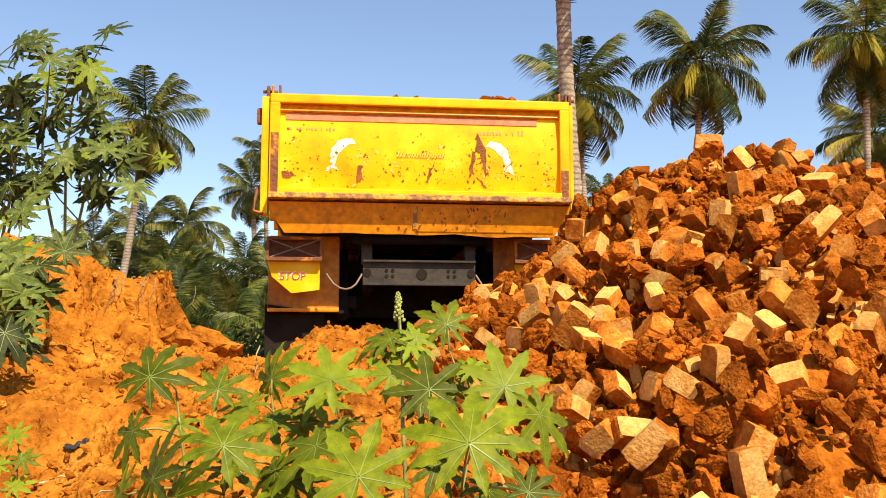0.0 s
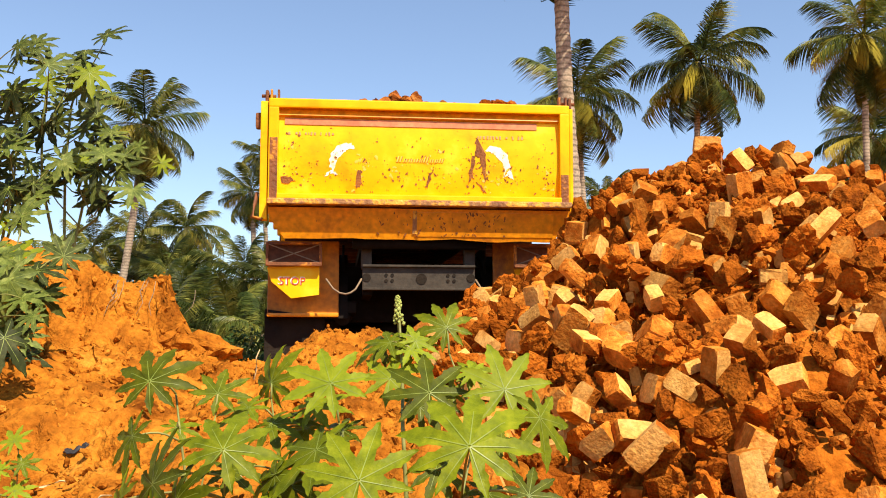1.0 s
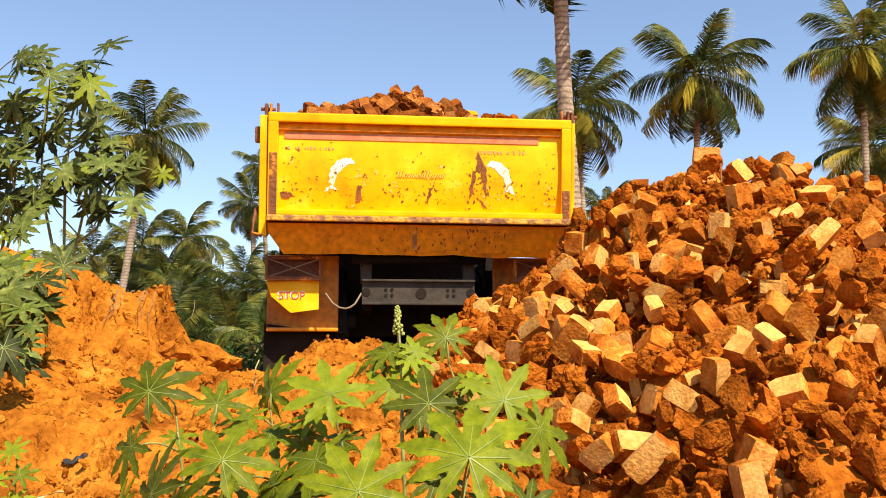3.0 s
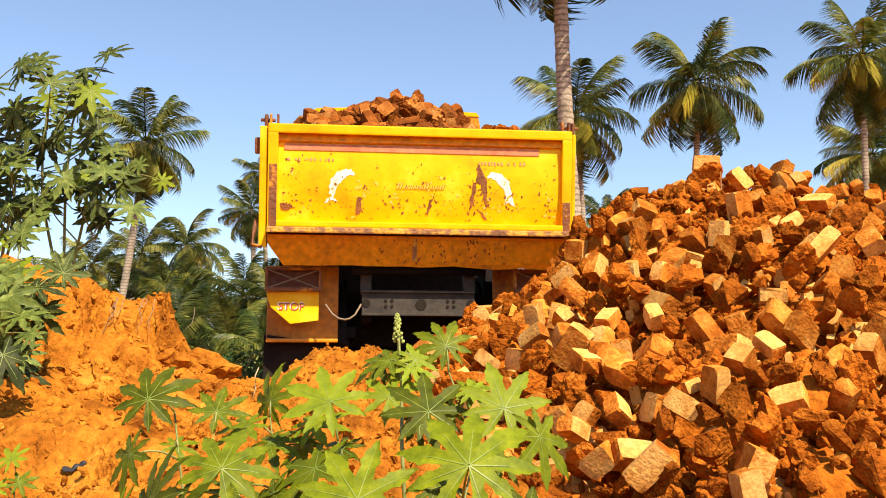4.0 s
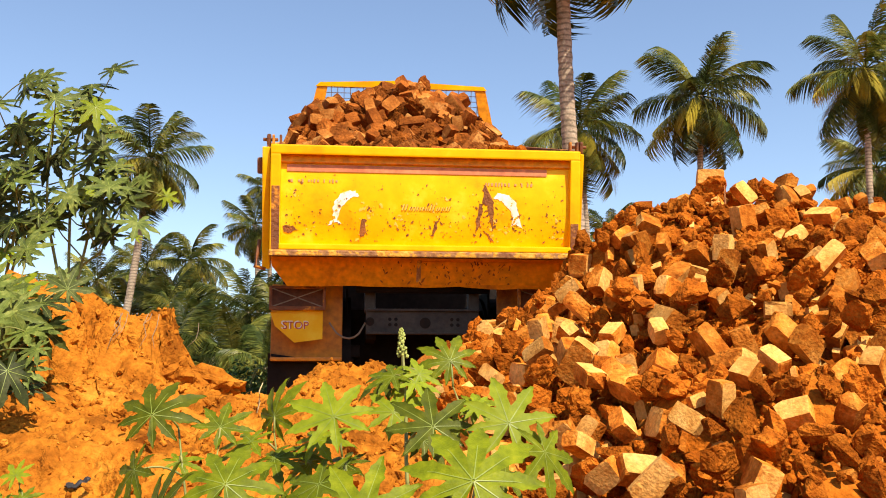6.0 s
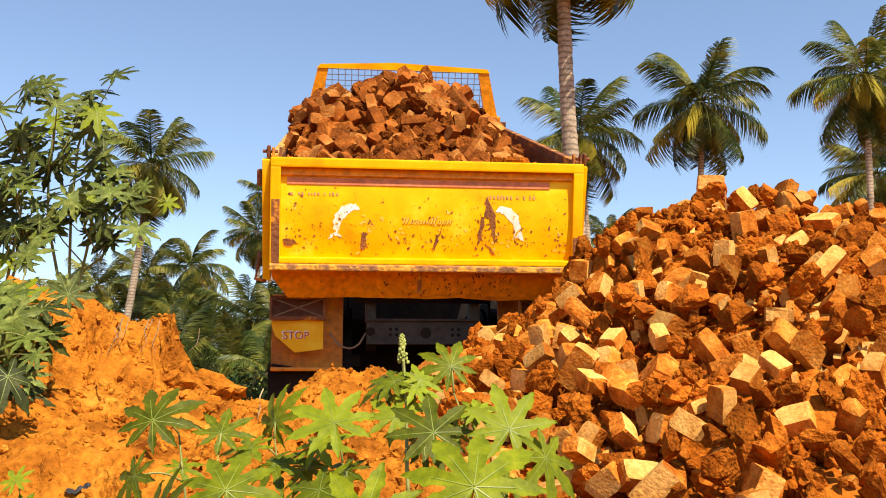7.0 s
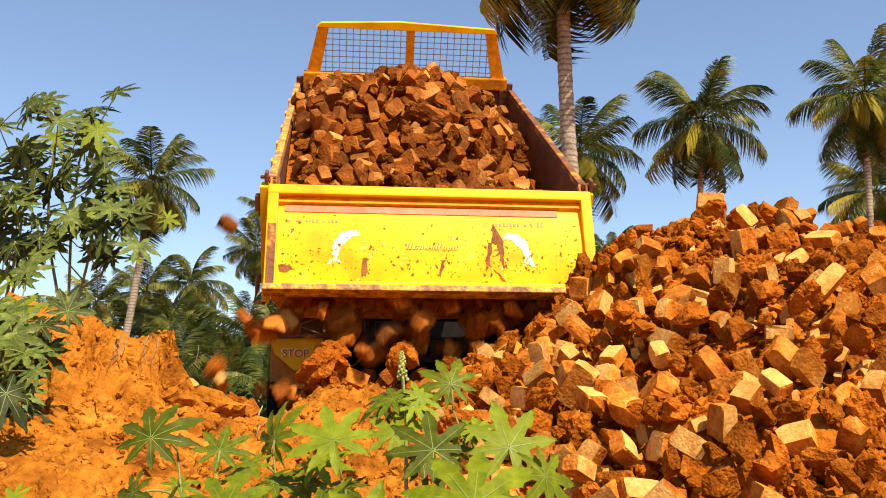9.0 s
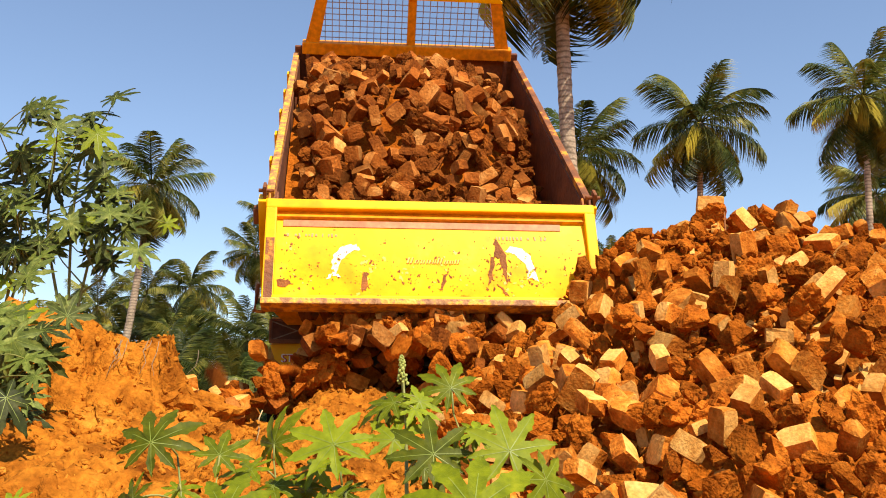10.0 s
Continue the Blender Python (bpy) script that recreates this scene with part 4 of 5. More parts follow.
# ---- coconut palms ----
def frond_mesh(seed, droop, dry=0.0):
    """A feather frond 1 m long along x, arching down by droop, with narrow hanging leaflets."""
    rnd = random.Random(seed)
    bm = bmesh.new()
    n = 15
    ang, p, pts, dirs = 0.25, Vector((0, 0, 0)), [], []
    for i in range(n):
        pts.append(p.copy())
        d = Vector((math.cos(ang), 0.05 * math.sin(i * 0.4 + seed), math.sin(ang)))
        dirs.append(d)
        p = p + d * (1.0 / (n - 1))
        ang -= droop / (n - 1) * (0.5 + 1.2 * i / n)
    tube(bm, pts, [0.013 * (1 - 0.85 * i / n) for i in range(n)], 4)
    k = 76
    for j in range(k):
        u = 0.13 + 0.87 * j / (k - 1)
        q = u * (n - 1)
        i = min(int(q), n - 2)
        base, d = pts[i].lerp(pts[i + 1], q - i), dirs[i]
        size = 0.35 * (0.35 + 0.65 * math.sin(math.pi * min(1, u * 0.82 + 0.12)))
        limp = rnd.uniform(0.0, 0.25)
        for s in (-1, 1):
            if rnd.random() < 0.05:
                continue
            out = Vector((0.55 + rnd.uniform(-0.1, 0.15), s * (0.75 - 0.25 * dry), 0)).normalized()
            out = (out.x * d + Vector((0, out.y, 0)) + Vector((0, 0, rnd.uniform(-0.45, 0.0) - 0.35 * dry))).normalized()
            side = out.cross(Vector((0, 0, 1))).normalized() * 0.0056
            side.z += 0.005 * s
            l = size * rnd.uniform(0.8, 1.1)
            low = base + out * l * 0.40 + Vector((0, 0, -0.03 * l))
            mid = base + out * l * 0.68 + Vector((0, 0, -(0.16 + limp) * l))
            tip = base + out * l * 0.88 + Vector((0, 0, -(0.40 + 0.3 * rnd.random() + limp) * l))
            v = [bm.verts.new(c) for c in (base - side * 0.5, base + side * 0.5, low + side, low - side, mid + side * 0.8, mid - side * 0.8, tip)]
            bm.faces.new((v[0], v[1], v[2], v[3]))
            bm.faces.new((v[3], v[2], v[4], v[5]))
            bm.faces.new((v[5], v[4], v[6]))
    return mesh_of("frond", bm, PALMDRY if dry > 0.5 else PALM)


DROOPS = (0.5, 0.75, 1.0, 1.25, 1.5, 1.75, 2.0)
FRONDS = [frond_mesh(i, d) for i, d in enumerate(DROOPS)]
DRYFRONDS = [frond_mesh(40 + i, d, 1.0) for i, d in enumerate((0.6, 0.8, 1.0))]


def make_palm(seed, top, base, reach, count=26, thick=0.16, dry=5, nuts=7, label="tall coconut palm with a ragged green crown"):
    rnd = random.Random(seed)
    top, base = Vector(top), Vector(base)
    d = (base - top)
    foot = top + d * ((top.z - TRUCK_GROUND + 0.1) / (top.z - base.z)) if base.z > TRUCK_GROUND + 1 else Vector((base.x, base.y, TRUCK_GROUND - 0.1))
    palm = tagged(new("coconut_palm"), label, "palm tree", "coconut palms")
    palm.location = foot
    h = top - foot
    bend = Vector((rnd.uniform(-0.02, 0.02), rnd.uniform(-0.02, 0.02), 0)) * h.length
    n = max(14, int(h.length * 6.0))
    pts, rad = [], []
    for i in range(n + 1):
        u = i / n
        pts.append(h * u + bend * math.sin(math.pi * u))
        rad.append(thick * (1.0 - 0.32 * u + 0.5 * math.exp(-u * 14)) * (1.04 if i % 2 else 0.95))
    part("trunk", tube(bmesh.new(), pts, rad, 12), TRUNK, palm, "ringed grey trunk")
    for k in range(count + dry):
        old = k >= count
        u = (k + 0.5) / count
        az = k * 2.39996 + rnd.uniform(-0.25, 0.25)
        if old:
            lift, me = rnd.uniform(-62, -5), rnd.choice(DRYFRONDS)
        else:
            lift = 82 - 158 * u ** 0.95 + rnd.uniform(-9, 9)
            fits = [i for i, d in enumerate(DROOPS) if d <= radians(104 + lift) / 1.1] or [0]
            me = FRONDS[rnd.choice(fits[:4])]
        r = reach * rnd.uniform(0.82, 1.1) * (0.85 if old else 1.0)
        m = Matrix.Translation(h) @ Matrix.Rotation(az, 4, "Z") @ pose(0, 0, 0, rnd.uniform(-25, 25), -lift + 14, 0) @ Matrix.Translation((0.05, 0, 0)) @ Matrix.Scale(r * 1.15, 4)
        part("frond", me, None, palm, "yellowing hanging frond" if old else "", m)
    for k in range(nuts):
        bm = bmesh.new()
        bmesh.ops.create_icosphere(bm, subdivisions=2, radius=0.13)
        a = k * 2.4
        part("coconut", bm, COCONUT, palm, m=Matrix.Translation(h + Vector((0.24 * math.cos(a), 0.24 * math.sin(a), -0.25 - 0.07 * (k % 3)))))
    return palm


make_palm(1, (2.66, 20, 13.85), (3.00, 20, 4.67), 3.3, 24, 0.205, 11)
make_palm(2, (6.05, 42, 14.0), (6.3, 42, 1.9), 2.7, 22, 0.17, 8)
make_palm(3, (11.17, 40, 14.9), (10.9, 40, 1.86), 2.65, 24, 0.17, 11)
make_palm(4, (15.7, 34, 13.9), (15.3, 34, 1.8), 2.5, 24, 0.15, 10)
make_palm(5, (20.45, 44, 12.6), (20.1, 44, 1.9), 2.7, 22, 0.15, 4)
make_palm(6, (-12.84, 40, 12.2), (-13.8, 40, 4.7), 2.3, 24, 0.19, 9, label="leaning coconut palm with a dense crown")
for i, (x, y, z, bx, r) in enumerate(((-13.1, 48, 8.9, -12.8, 2.3), (-17.6, 55, 9.4, -17.3, 2.4), (-8.6, 42, 9.6, -8.3, 1.8), (-9.75, 50, 13.2, -9.4, 1.5), (-8.0, 38, 5.3, -7.8, 2.3),
                                      (-21.5, 58, 9.2, -21.2, 2.6), (-6.5, 36, 4.9, -6.4, 1.9), (-13.0, 44, 6.2, -12.6, 2.3), (10.5, 60, 12.4, 10.5, 2.6), (-15.4, 46, 6.0, -15.2, 2.3),
                                      (-10.3, 44, 4.2, -10.2, 1.7), (-19.5, 47, 6.4, -19.3, 2.4), (-9.2, 34, 4.0, -9.1, 1.7), (30.0, 52, 9.0, 29.7, 2.7), (-7.3, 33, 3.0, -7.2, 2.4), (-5.8, 31, 2.8, -5.7, 2.0), (-9.2, 32, 2.9, -9.1, 2.4),
                                      (-11.0, 36, 3.4, -10.9, 2.6), (-13.5, 38, 3.6, -13.4, 2.8), (-16.3, 38, 3.6, -16.2, 2.8), (-12.2, 43, 5.0, -12.1, 2.6), (2.2, 33, 3.3, 2.2, 2.6), (4.6, 36, 3.5, 4.5, 2.6), (0.2, 36, 3.3, 0.2, 2.6), (-2.2, 34, 3.1, -2.2, 2.4), (-4.2, 36, 3.2, -4.2, 2.2))):
    make_palm(20 + i, (x, y, z), (bx, y, 1.9), r * 0.82, 24, 0.15, 4, 0, "smaller coconut palm in the grove behind")


# ---- castor plants ----
def castor_mesh(seed, mat, lobes=8):
    """A palmate leaf of radius 1 in the xy plane, tip towards +y, stalk at the origin; toothed lobes folded along pale ribs."""
    rnd = random.Random(seed)
    bm = bmesh.new()
    c = bm.verts.new((0, 0, 0))
    spread = math.radians(306)
    dirs = [-spread / 2 + spread * k / (lobes - 1) for k in range(lobes)]
    half = spread / (lobes - 1) / 2
    curl = rnd.uniform(0.08, 0.42)

    def at(a, r, w, lift=0.0):
        x = r * math.sin(a) + w * math.cos(a)
        y = r * math.cos(a) - w * math.sin(a)
        return Vector((x, y, lift - curl * (x * x + y * y)))
    notch = []
    for k in range(lobes + 1):
        a = dirs[0] - half if k == 0 else dirs[k - 1] + half
        r = 0.12 if k in (0, lobes) else 0.32 * (0.7 + 0.3 * math.cos(a * 0.5)) * rnd.uniform(0.9, 1.05)
        notch.append(bm.verts.new(at(a, r, 0, 0.03)))
    for k, a in enumerate(dirs):
        l = (0.62 + 0.38 * math.cos(a * 0.55) ** 2) * rnd.uniform(0.92, 1.05)
        a2 = a + rnd.uniform(-0.05, 0.05)
        wmax = 0.142 * l * rnd.uniform(0.9, 1.1)
        rs = [0.50, 0.58, 0.66, 0.74, 0.83, 0.92]
        ws = [0.84, 1.0, 0.92, 0.74, 0.48, 0.22]
        tip = bm.verts.new(at(a2, l, 0, -0.06 * rnd.random()))
        left, right, mid = [notch[k]], [notch[k + 1]], [c]
        for i, (r, w) in enumerate(zip(rs, ws)):
            tooth = 1.10 if i % 2 else 0.92
            mid.append(bm.verts.new(at(a2, r * l, 0, -0.022)))
            left.append(bm.verts.new(at(a2, (r + 0.02 * (i % 2)) * l, -wmax * w * tooth, 0.012)))
            right.append(bm.verts.new(at(a2, (r + 0.02 * (i % 2)) * l, wmax * w * tooth, 0.012)))
        for i in range(len(rs)):
            f1 = bm.faces.new((left[i], mid[i], mid[i + 1], left[i + 1]))
            f2 = bm.faces.new((mid[i], right[i], right[i + 1], mid[i + 1]))
            f1.smooth = f2.smooth = True
        bm.faces.new((left[-1], mid[-1], tip))
        bm.faces.new((mid[-1], right[-1], tip))
        # rib, just proud of the blade
        for lift in (0.010, -0.034):
            rib = [bm.verts.new(at(a2, r * l, s * 0.0065 * (1.15 - r), lift - (0.022 if r > 0.1 else 0))) for r in (0.02, 0.5, 0.95) for s in (-1, 1)]
            for i in (0, 2):
                f = bm.faces.new((rib[i], rib[i + 1], rib[i + 3], rib[i + 2]))
                f.material_index = 1
    return mesh_of("leaf", bm, mat, VEIN)


LEAVES = [castor_mesh(i, CASTOR, 8 if i % 2 else 9) for i in range(6)]
DUSTY = [castor_mesh(30 + i, SHRUBLEAF, 8 if i % 2 else 9) for i in range(6)]
YOUNG = [castor_mesh(60 + i, CASTORBRIGHT, 8) for i in range(2)]


def leaf_pose(p, tip, face, r):
    """A leaf at p whose tip lobe points along tip and whose upper face looks towards face."""
    f = Vector(face).normalized()
    y = (Vector(tip) - f * f.dot(Vector(tip))).normalized()
    x = y.cross(f)
    m = Matrix((x, y, f)).transposed().to_4x4()
    return Matrix.Translation(p) @ m @ Matrix.Scale(r, 4)


def sag(a, b, k=0.1, n=6):
    a, b = Vector(a), Vector(b)
    return [a.lerp(b, i / n) + Vector((0, 0, k * math.sin(math.pi * i / n))) for i in range(n + 1)]


def castor_plant(at, stems, leaves, label, young=(), seed=1, grow=1.32, blades=None):
    """stems: rows of points in the world; leaves: (x, y, z, radius, tip turn in degrees, face x, face z)."""
    rnd = random.Random(seed)
    plant = tagged(new("castor_plant"), label, "plant", "castor plants")
    plant.location = at
    back = Matrix.Translation(-Vector(at))
    joints = []
    for pts, r in stems:
        pts = [Vector(p) for p in pts]
        fine = []
        for a, b in zip(pts, pts[1:]):
            fine += [a.lerp(b, i / 4) for i in range(4)]
        fine.append(pts[-1])
        joints += fine[len(fine) // 3:]
        st = part("stem", tube(bmesh.new(), fine, [0.6 * r * (1.15 - 0.6 * i / len(fine)) for i in range(len(fine))], 8), STEM, plant)
        st.matrix_basis = back
    for k, (x, y, z, r, turn, fx, fz) in enumerate(leaves):
        p = Vector((x, y, z))
        a = radians(turn)
        m = leaf_pose(p, (math.sin(a), -0.15, math.cos(a)), (fx, -1.0, fz), r * grow)
        part("leaf", (YOUNG if k in young else blades or LEAVES)[k % (2 if k in young else 6)], None, plant, "young yellow-green leaf" if k in young else "", back @ m)
        j = min(joints, key=lambda q: (q - p).length + (0.3 if q.z > p.z else 0))
        st = part("leaf_stalk", tube(bmesh.new(), sag(j, p - Vector((0, -0.006, 0.004)), 0.02), 0.0035, 6), STEM, plant)
        st.matrix_basis = back
    return plant, back


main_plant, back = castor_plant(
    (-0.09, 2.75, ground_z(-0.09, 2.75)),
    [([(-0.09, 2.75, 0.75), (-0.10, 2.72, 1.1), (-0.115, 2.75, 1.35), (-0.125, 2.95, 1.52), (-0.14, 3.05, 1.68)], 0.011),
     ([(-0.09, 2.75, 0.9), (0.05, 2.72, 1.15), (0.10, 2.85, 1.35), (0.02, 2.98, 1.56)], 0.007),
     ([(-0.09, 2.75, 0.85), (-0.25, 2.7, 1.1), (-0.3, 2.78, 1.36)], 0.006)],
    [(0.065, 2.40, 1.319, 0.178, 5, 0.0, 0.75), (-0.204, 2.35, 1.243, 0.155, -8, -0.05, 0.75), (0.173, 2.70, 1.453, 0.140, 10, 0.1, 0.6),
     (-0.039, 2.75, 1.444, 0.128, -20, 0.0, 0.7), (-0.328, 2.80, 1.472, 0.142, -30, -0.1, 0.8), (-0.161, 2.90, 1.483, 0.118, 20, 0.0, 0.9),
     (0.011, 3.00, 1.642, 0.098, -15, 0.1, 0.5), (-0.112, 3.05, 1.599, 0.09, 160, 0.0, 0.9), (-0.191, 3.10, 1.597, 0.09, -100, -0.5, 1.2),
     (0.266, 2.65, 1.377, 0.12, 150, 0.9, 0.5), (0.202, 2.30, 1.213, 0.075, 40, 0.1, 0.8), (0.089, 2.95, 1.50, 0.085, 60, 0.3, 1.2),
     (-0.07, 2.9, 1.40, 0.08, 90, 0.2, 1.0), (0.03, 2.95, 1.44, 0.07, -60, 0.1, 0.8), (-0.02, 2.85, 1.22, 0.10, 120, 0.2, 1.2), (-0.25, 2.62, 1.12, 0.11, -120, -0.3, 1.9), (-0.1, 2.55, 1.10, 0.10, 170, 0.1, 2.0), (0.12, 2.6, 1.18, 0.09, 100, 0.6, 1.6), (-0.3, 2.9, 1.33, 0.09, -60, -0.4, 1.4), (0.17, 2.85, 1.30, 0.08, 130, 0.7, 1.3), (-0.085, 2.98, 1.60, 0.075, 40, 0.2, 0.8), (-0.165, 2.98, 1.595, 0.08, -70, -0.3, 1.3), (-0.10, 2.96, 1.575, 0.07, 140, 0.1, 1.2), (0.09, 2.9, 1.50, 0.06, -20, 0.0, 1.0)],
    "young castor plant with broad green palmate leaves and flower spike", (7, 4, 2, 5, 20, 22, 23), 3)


def flower_spike(parent, back, foot, top):
    rnd = random.Random(8)
    bm = bmesh.new()
    foot, top = Vector(foot), Vector(top)
    tube(bm, [foot, top], 0.004, 6)
    for k in range(46):
        u = 0.3 + 0.7 * k / 46
        a = k * 2.4
        r = 0.017 * (1.2 - u) * (1 if rnd.random() < 0.7 else 0.4)
        b2 = bmesh.new()
        bmesh.ops.create_icosphere(b2, subdivisions=1, radius=0.0075 * rnd.uniform(0.4, 1.0), matrix=Matrix.Translation(foot.lerp(top, u) + Vector((r * math.cos(a), r * math.sin(a), 0))))
        add(bm, b2)
    part("flower_spike", bm, SPIKE, parent, "pale green knobbly flower spike", back)


flower_spike(main_plant, back, (-0.14, 3.05, 1.62), (-0.145, 3.05, 1.75))

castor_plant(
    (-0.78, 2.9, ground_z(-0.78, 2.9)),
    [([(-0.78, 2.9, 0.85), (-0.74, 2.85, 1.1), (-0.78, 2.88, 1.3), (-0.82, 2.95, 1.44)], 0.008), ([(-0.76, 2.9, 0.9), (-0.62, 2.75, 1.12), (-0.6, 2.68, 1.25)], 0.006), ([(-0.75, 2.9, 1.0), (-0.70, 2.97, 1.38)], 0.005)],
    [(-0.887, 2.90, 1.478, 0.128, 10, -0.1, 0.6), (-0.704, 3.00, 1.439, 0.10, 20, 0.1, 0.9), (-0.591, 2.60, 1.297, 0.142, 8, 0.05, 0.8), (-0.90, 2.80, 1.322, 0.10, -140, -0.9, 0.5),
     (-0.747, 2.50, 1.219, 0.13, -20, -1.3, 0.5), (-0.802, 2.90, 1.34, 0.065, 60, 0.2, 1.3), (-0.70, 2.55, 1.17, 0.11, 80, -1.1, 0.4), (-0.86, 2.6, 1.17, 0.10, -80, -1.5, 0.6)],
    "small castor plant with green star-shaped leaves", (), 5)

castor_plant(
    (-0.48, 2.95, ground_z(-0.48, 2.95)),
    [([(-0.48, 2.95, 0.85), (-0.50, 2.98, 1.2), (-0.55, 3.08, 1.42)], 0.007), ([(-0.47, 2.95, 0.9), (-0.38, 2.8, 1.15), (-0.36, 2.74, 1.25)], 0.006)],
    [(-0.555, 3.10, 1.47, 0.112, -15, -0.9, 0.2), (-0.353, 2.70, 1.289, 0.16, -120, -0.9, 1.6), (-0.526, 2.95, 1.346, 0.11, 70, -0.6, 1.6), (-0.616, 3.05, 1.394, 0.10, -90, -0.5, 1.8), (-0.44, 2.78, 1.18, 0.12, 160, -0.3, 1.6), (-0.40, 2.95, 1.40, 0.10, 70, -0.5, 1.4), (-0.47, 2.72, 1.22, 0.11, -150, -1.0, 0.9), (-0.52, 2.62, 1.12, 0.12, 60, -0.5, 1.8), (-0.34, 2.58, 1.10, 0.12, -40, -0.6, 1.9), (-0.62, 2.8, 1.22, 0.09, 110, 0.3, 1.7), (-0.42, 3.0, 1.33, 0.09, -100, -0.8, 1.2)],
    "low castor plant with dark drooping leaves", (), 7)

castor_plant(
    (-1.36, 3.1, ground_z(-1.36, 3.1)),
    [([(-1.36, 3.1, 0.9), (-1.35, 3.08, 1.1), (-1.36, 3.1, 1.26)], 0.004)],
    [(-1.366, 3.08, 1.29, 0.06, -20, -0.2, 0.8), (-1.33, 3.06, 1.22, 0.055, 70, 0.2, 1.0), (-1.40, 3.06, 1.20, 0.06, -80, -0.2, 0.9), (-1.34, 3.04, 1.14, 0.055, 30, 0.0, 0.9), (-1.42, 3.0, 1.12, 0.06, -60, 0.0, 0.9)],
    "castor seedling on the bare soil", (0, 2, 3), 9)


def tall_castor(seed, foot, tops, count, label):
    """A tall branching castor shrub: stems that fork, with leaves on long stalks round their ends."""
    rnd = random.Random(seed)
    stems, leaves = [], []
    foot = Vector(foot)
    for t in tops:
        t = Vector(t)
        mid = foot.lerp(t, 0.45) + Vector((rnd.uniform(-0.12, 0.12), rnd.uniform(-0.1, 0.1), 0.1))
        q = mid.lerp(t, 0.55) + Vector((rnd.uniform(-0.08, 0.08), rnd.uniform(-0.08, 0.08), 0))
        stems.append(([foot, mid, q, t], 0.016))
        ways = []
        for _ in range(3):
            s = mid.lerp(t, rnd.uniform(0.2, 0.8))
            e = s + Vector((rnd.uniform(-0.35, 0.35), rnd.uniform(-0.3, 0.25), rnd.uniform(0.1, 0.4)))
            stems.append(([s, s.lerp(e, 0.5) + Vector((0, 0, -0.03)), e], 0.008))
            ways.append((s, e))
        ways.append((q, t))
        for s, e in ways:
            leaves.append((e.x, e.y - 0.02, e.z, rnd.uniform(0.12, 0.17), rnd.uniform(-60, 60), rnd.uniform(-0.5, 0.5), rnd.uniform(0.4, 1.4)))
        for _ in range(round(count * 1.0)):
            s, e = rnd.choice(ways)
            p = s.lerp(e, rnd.uniform(0.3, 1.08)) + Vector((rnd.gauss(0, 0.16), rnd.gauss(-0.03, 0.14), rnd.gauss(-0.03, 0.12)))
            leaves.append((p.x, p.y, p.z, rnd.uniform(0.065, 0.165), rnd.uniform(95, 265) if rnd.random() < 0.6 else rnd.uniform(-70, 70), rnd.uniform(-0.6, 0.7), rnd.choice((0.1, 0.3, 0.6, 0.9, 1.4))))
    young = tuple(i for i in range(len(leaves)) if rnd.random() < 0.09)
    return castor_plant(foot, stems, leaves, label, young, seed, 1.32, DUSTY)


tall_castor(51, (-2.50, 6.25, 2.05), [(-2.37, 6.1, 3.62), (-2.24, 6.1, 3.02), (-2.59, 6.05, 3.4), (-2.2, 6.15, 2.62)], 8, "tall castor shrub with open branches on the bank")
tall_castor(52, (-2.85, 6.0, 2.05), [(-2.78, 5.95, 3.3), (-3.0, 5.9, 3.1), (-2.60, 5.95, 2.7), (-2.75, 5.85, 2.45)], 9, "bushy castor shrub with many layered leaves")
tall_castor(53, (-2.45, 4.7, 1.35), [(-2.20, 4.85, 2.08), (-2.13, 4.75, 1.85), (-2.18, 4.65, 1.7)], 11, "castor shrub leaning over the bank's edge")


# ---- small things ----
def bush(seed, at, r, h, n):
    rnd = random.Random(seed)
    ob = tagged(new("bush"), "small dark green bush beyond the berm", "bush")
    ob.location = at
    bm = bmesh.new()
    for _ in range(n):
        a, u = rnd.uniform(0, 6.3), rnd.random() ** 0.5
        p = Vector((r * u * math.cos(a), r * u * math.sin(a), h * rnd.random() * (1.1 - 0.6 * u)))
        q = Euler((rnd.uniform(-1, 1), rnd.uniform(-1, 1), rnd.uniform(0, 6.3))).to_matrix()
        s = rnd.uniform(0.05, 0.11)
        v = [bm.verts.new(p + q @ Vector(c) * s) for c in ((0, 0, 0), (0.3, 0.5, 0.1), (0, 1.2, -0.1), (-0.3, 0.5, 0.1))]
        bm.faces.new((v[0], v[1], v[2]))
        bm.faces.new((v[0], v[2], v[3]))
    part("crown", bm, BUSH, ob)
    for k in range(5):
        a = k * 1.3
        part("branch", tube(bmesh.new(), [(0, 0, -0.1), (0.3 * r * math.cos(a), 0.3 * r * math.sin(a), h * 0.5), (0.6 * r * math.cos(a), 0.6 * r * math.sin(a), h * 0.85)], 0.012, 5), STEM, ob)


for k, (x, y, r, h) in enumerate(((-2.75, 13.0, 0.9, 0.75), (-3.6, 15.0, 1.2, 0.75), (-4.9, 16.0, 1.3, 0.9), (-2.2, 15.5, 0.9, 0.7), (-6.4, 18.0, 1.5, 1.3), (-8.5, 21, 2.0, 1.6), (-11.5, 24, 2.4, 2.2), (-15.5, 27, 2.8, 2.4))):
    bush(70 + k, (x, y, ground_z(x, y)), r, h, 1600)


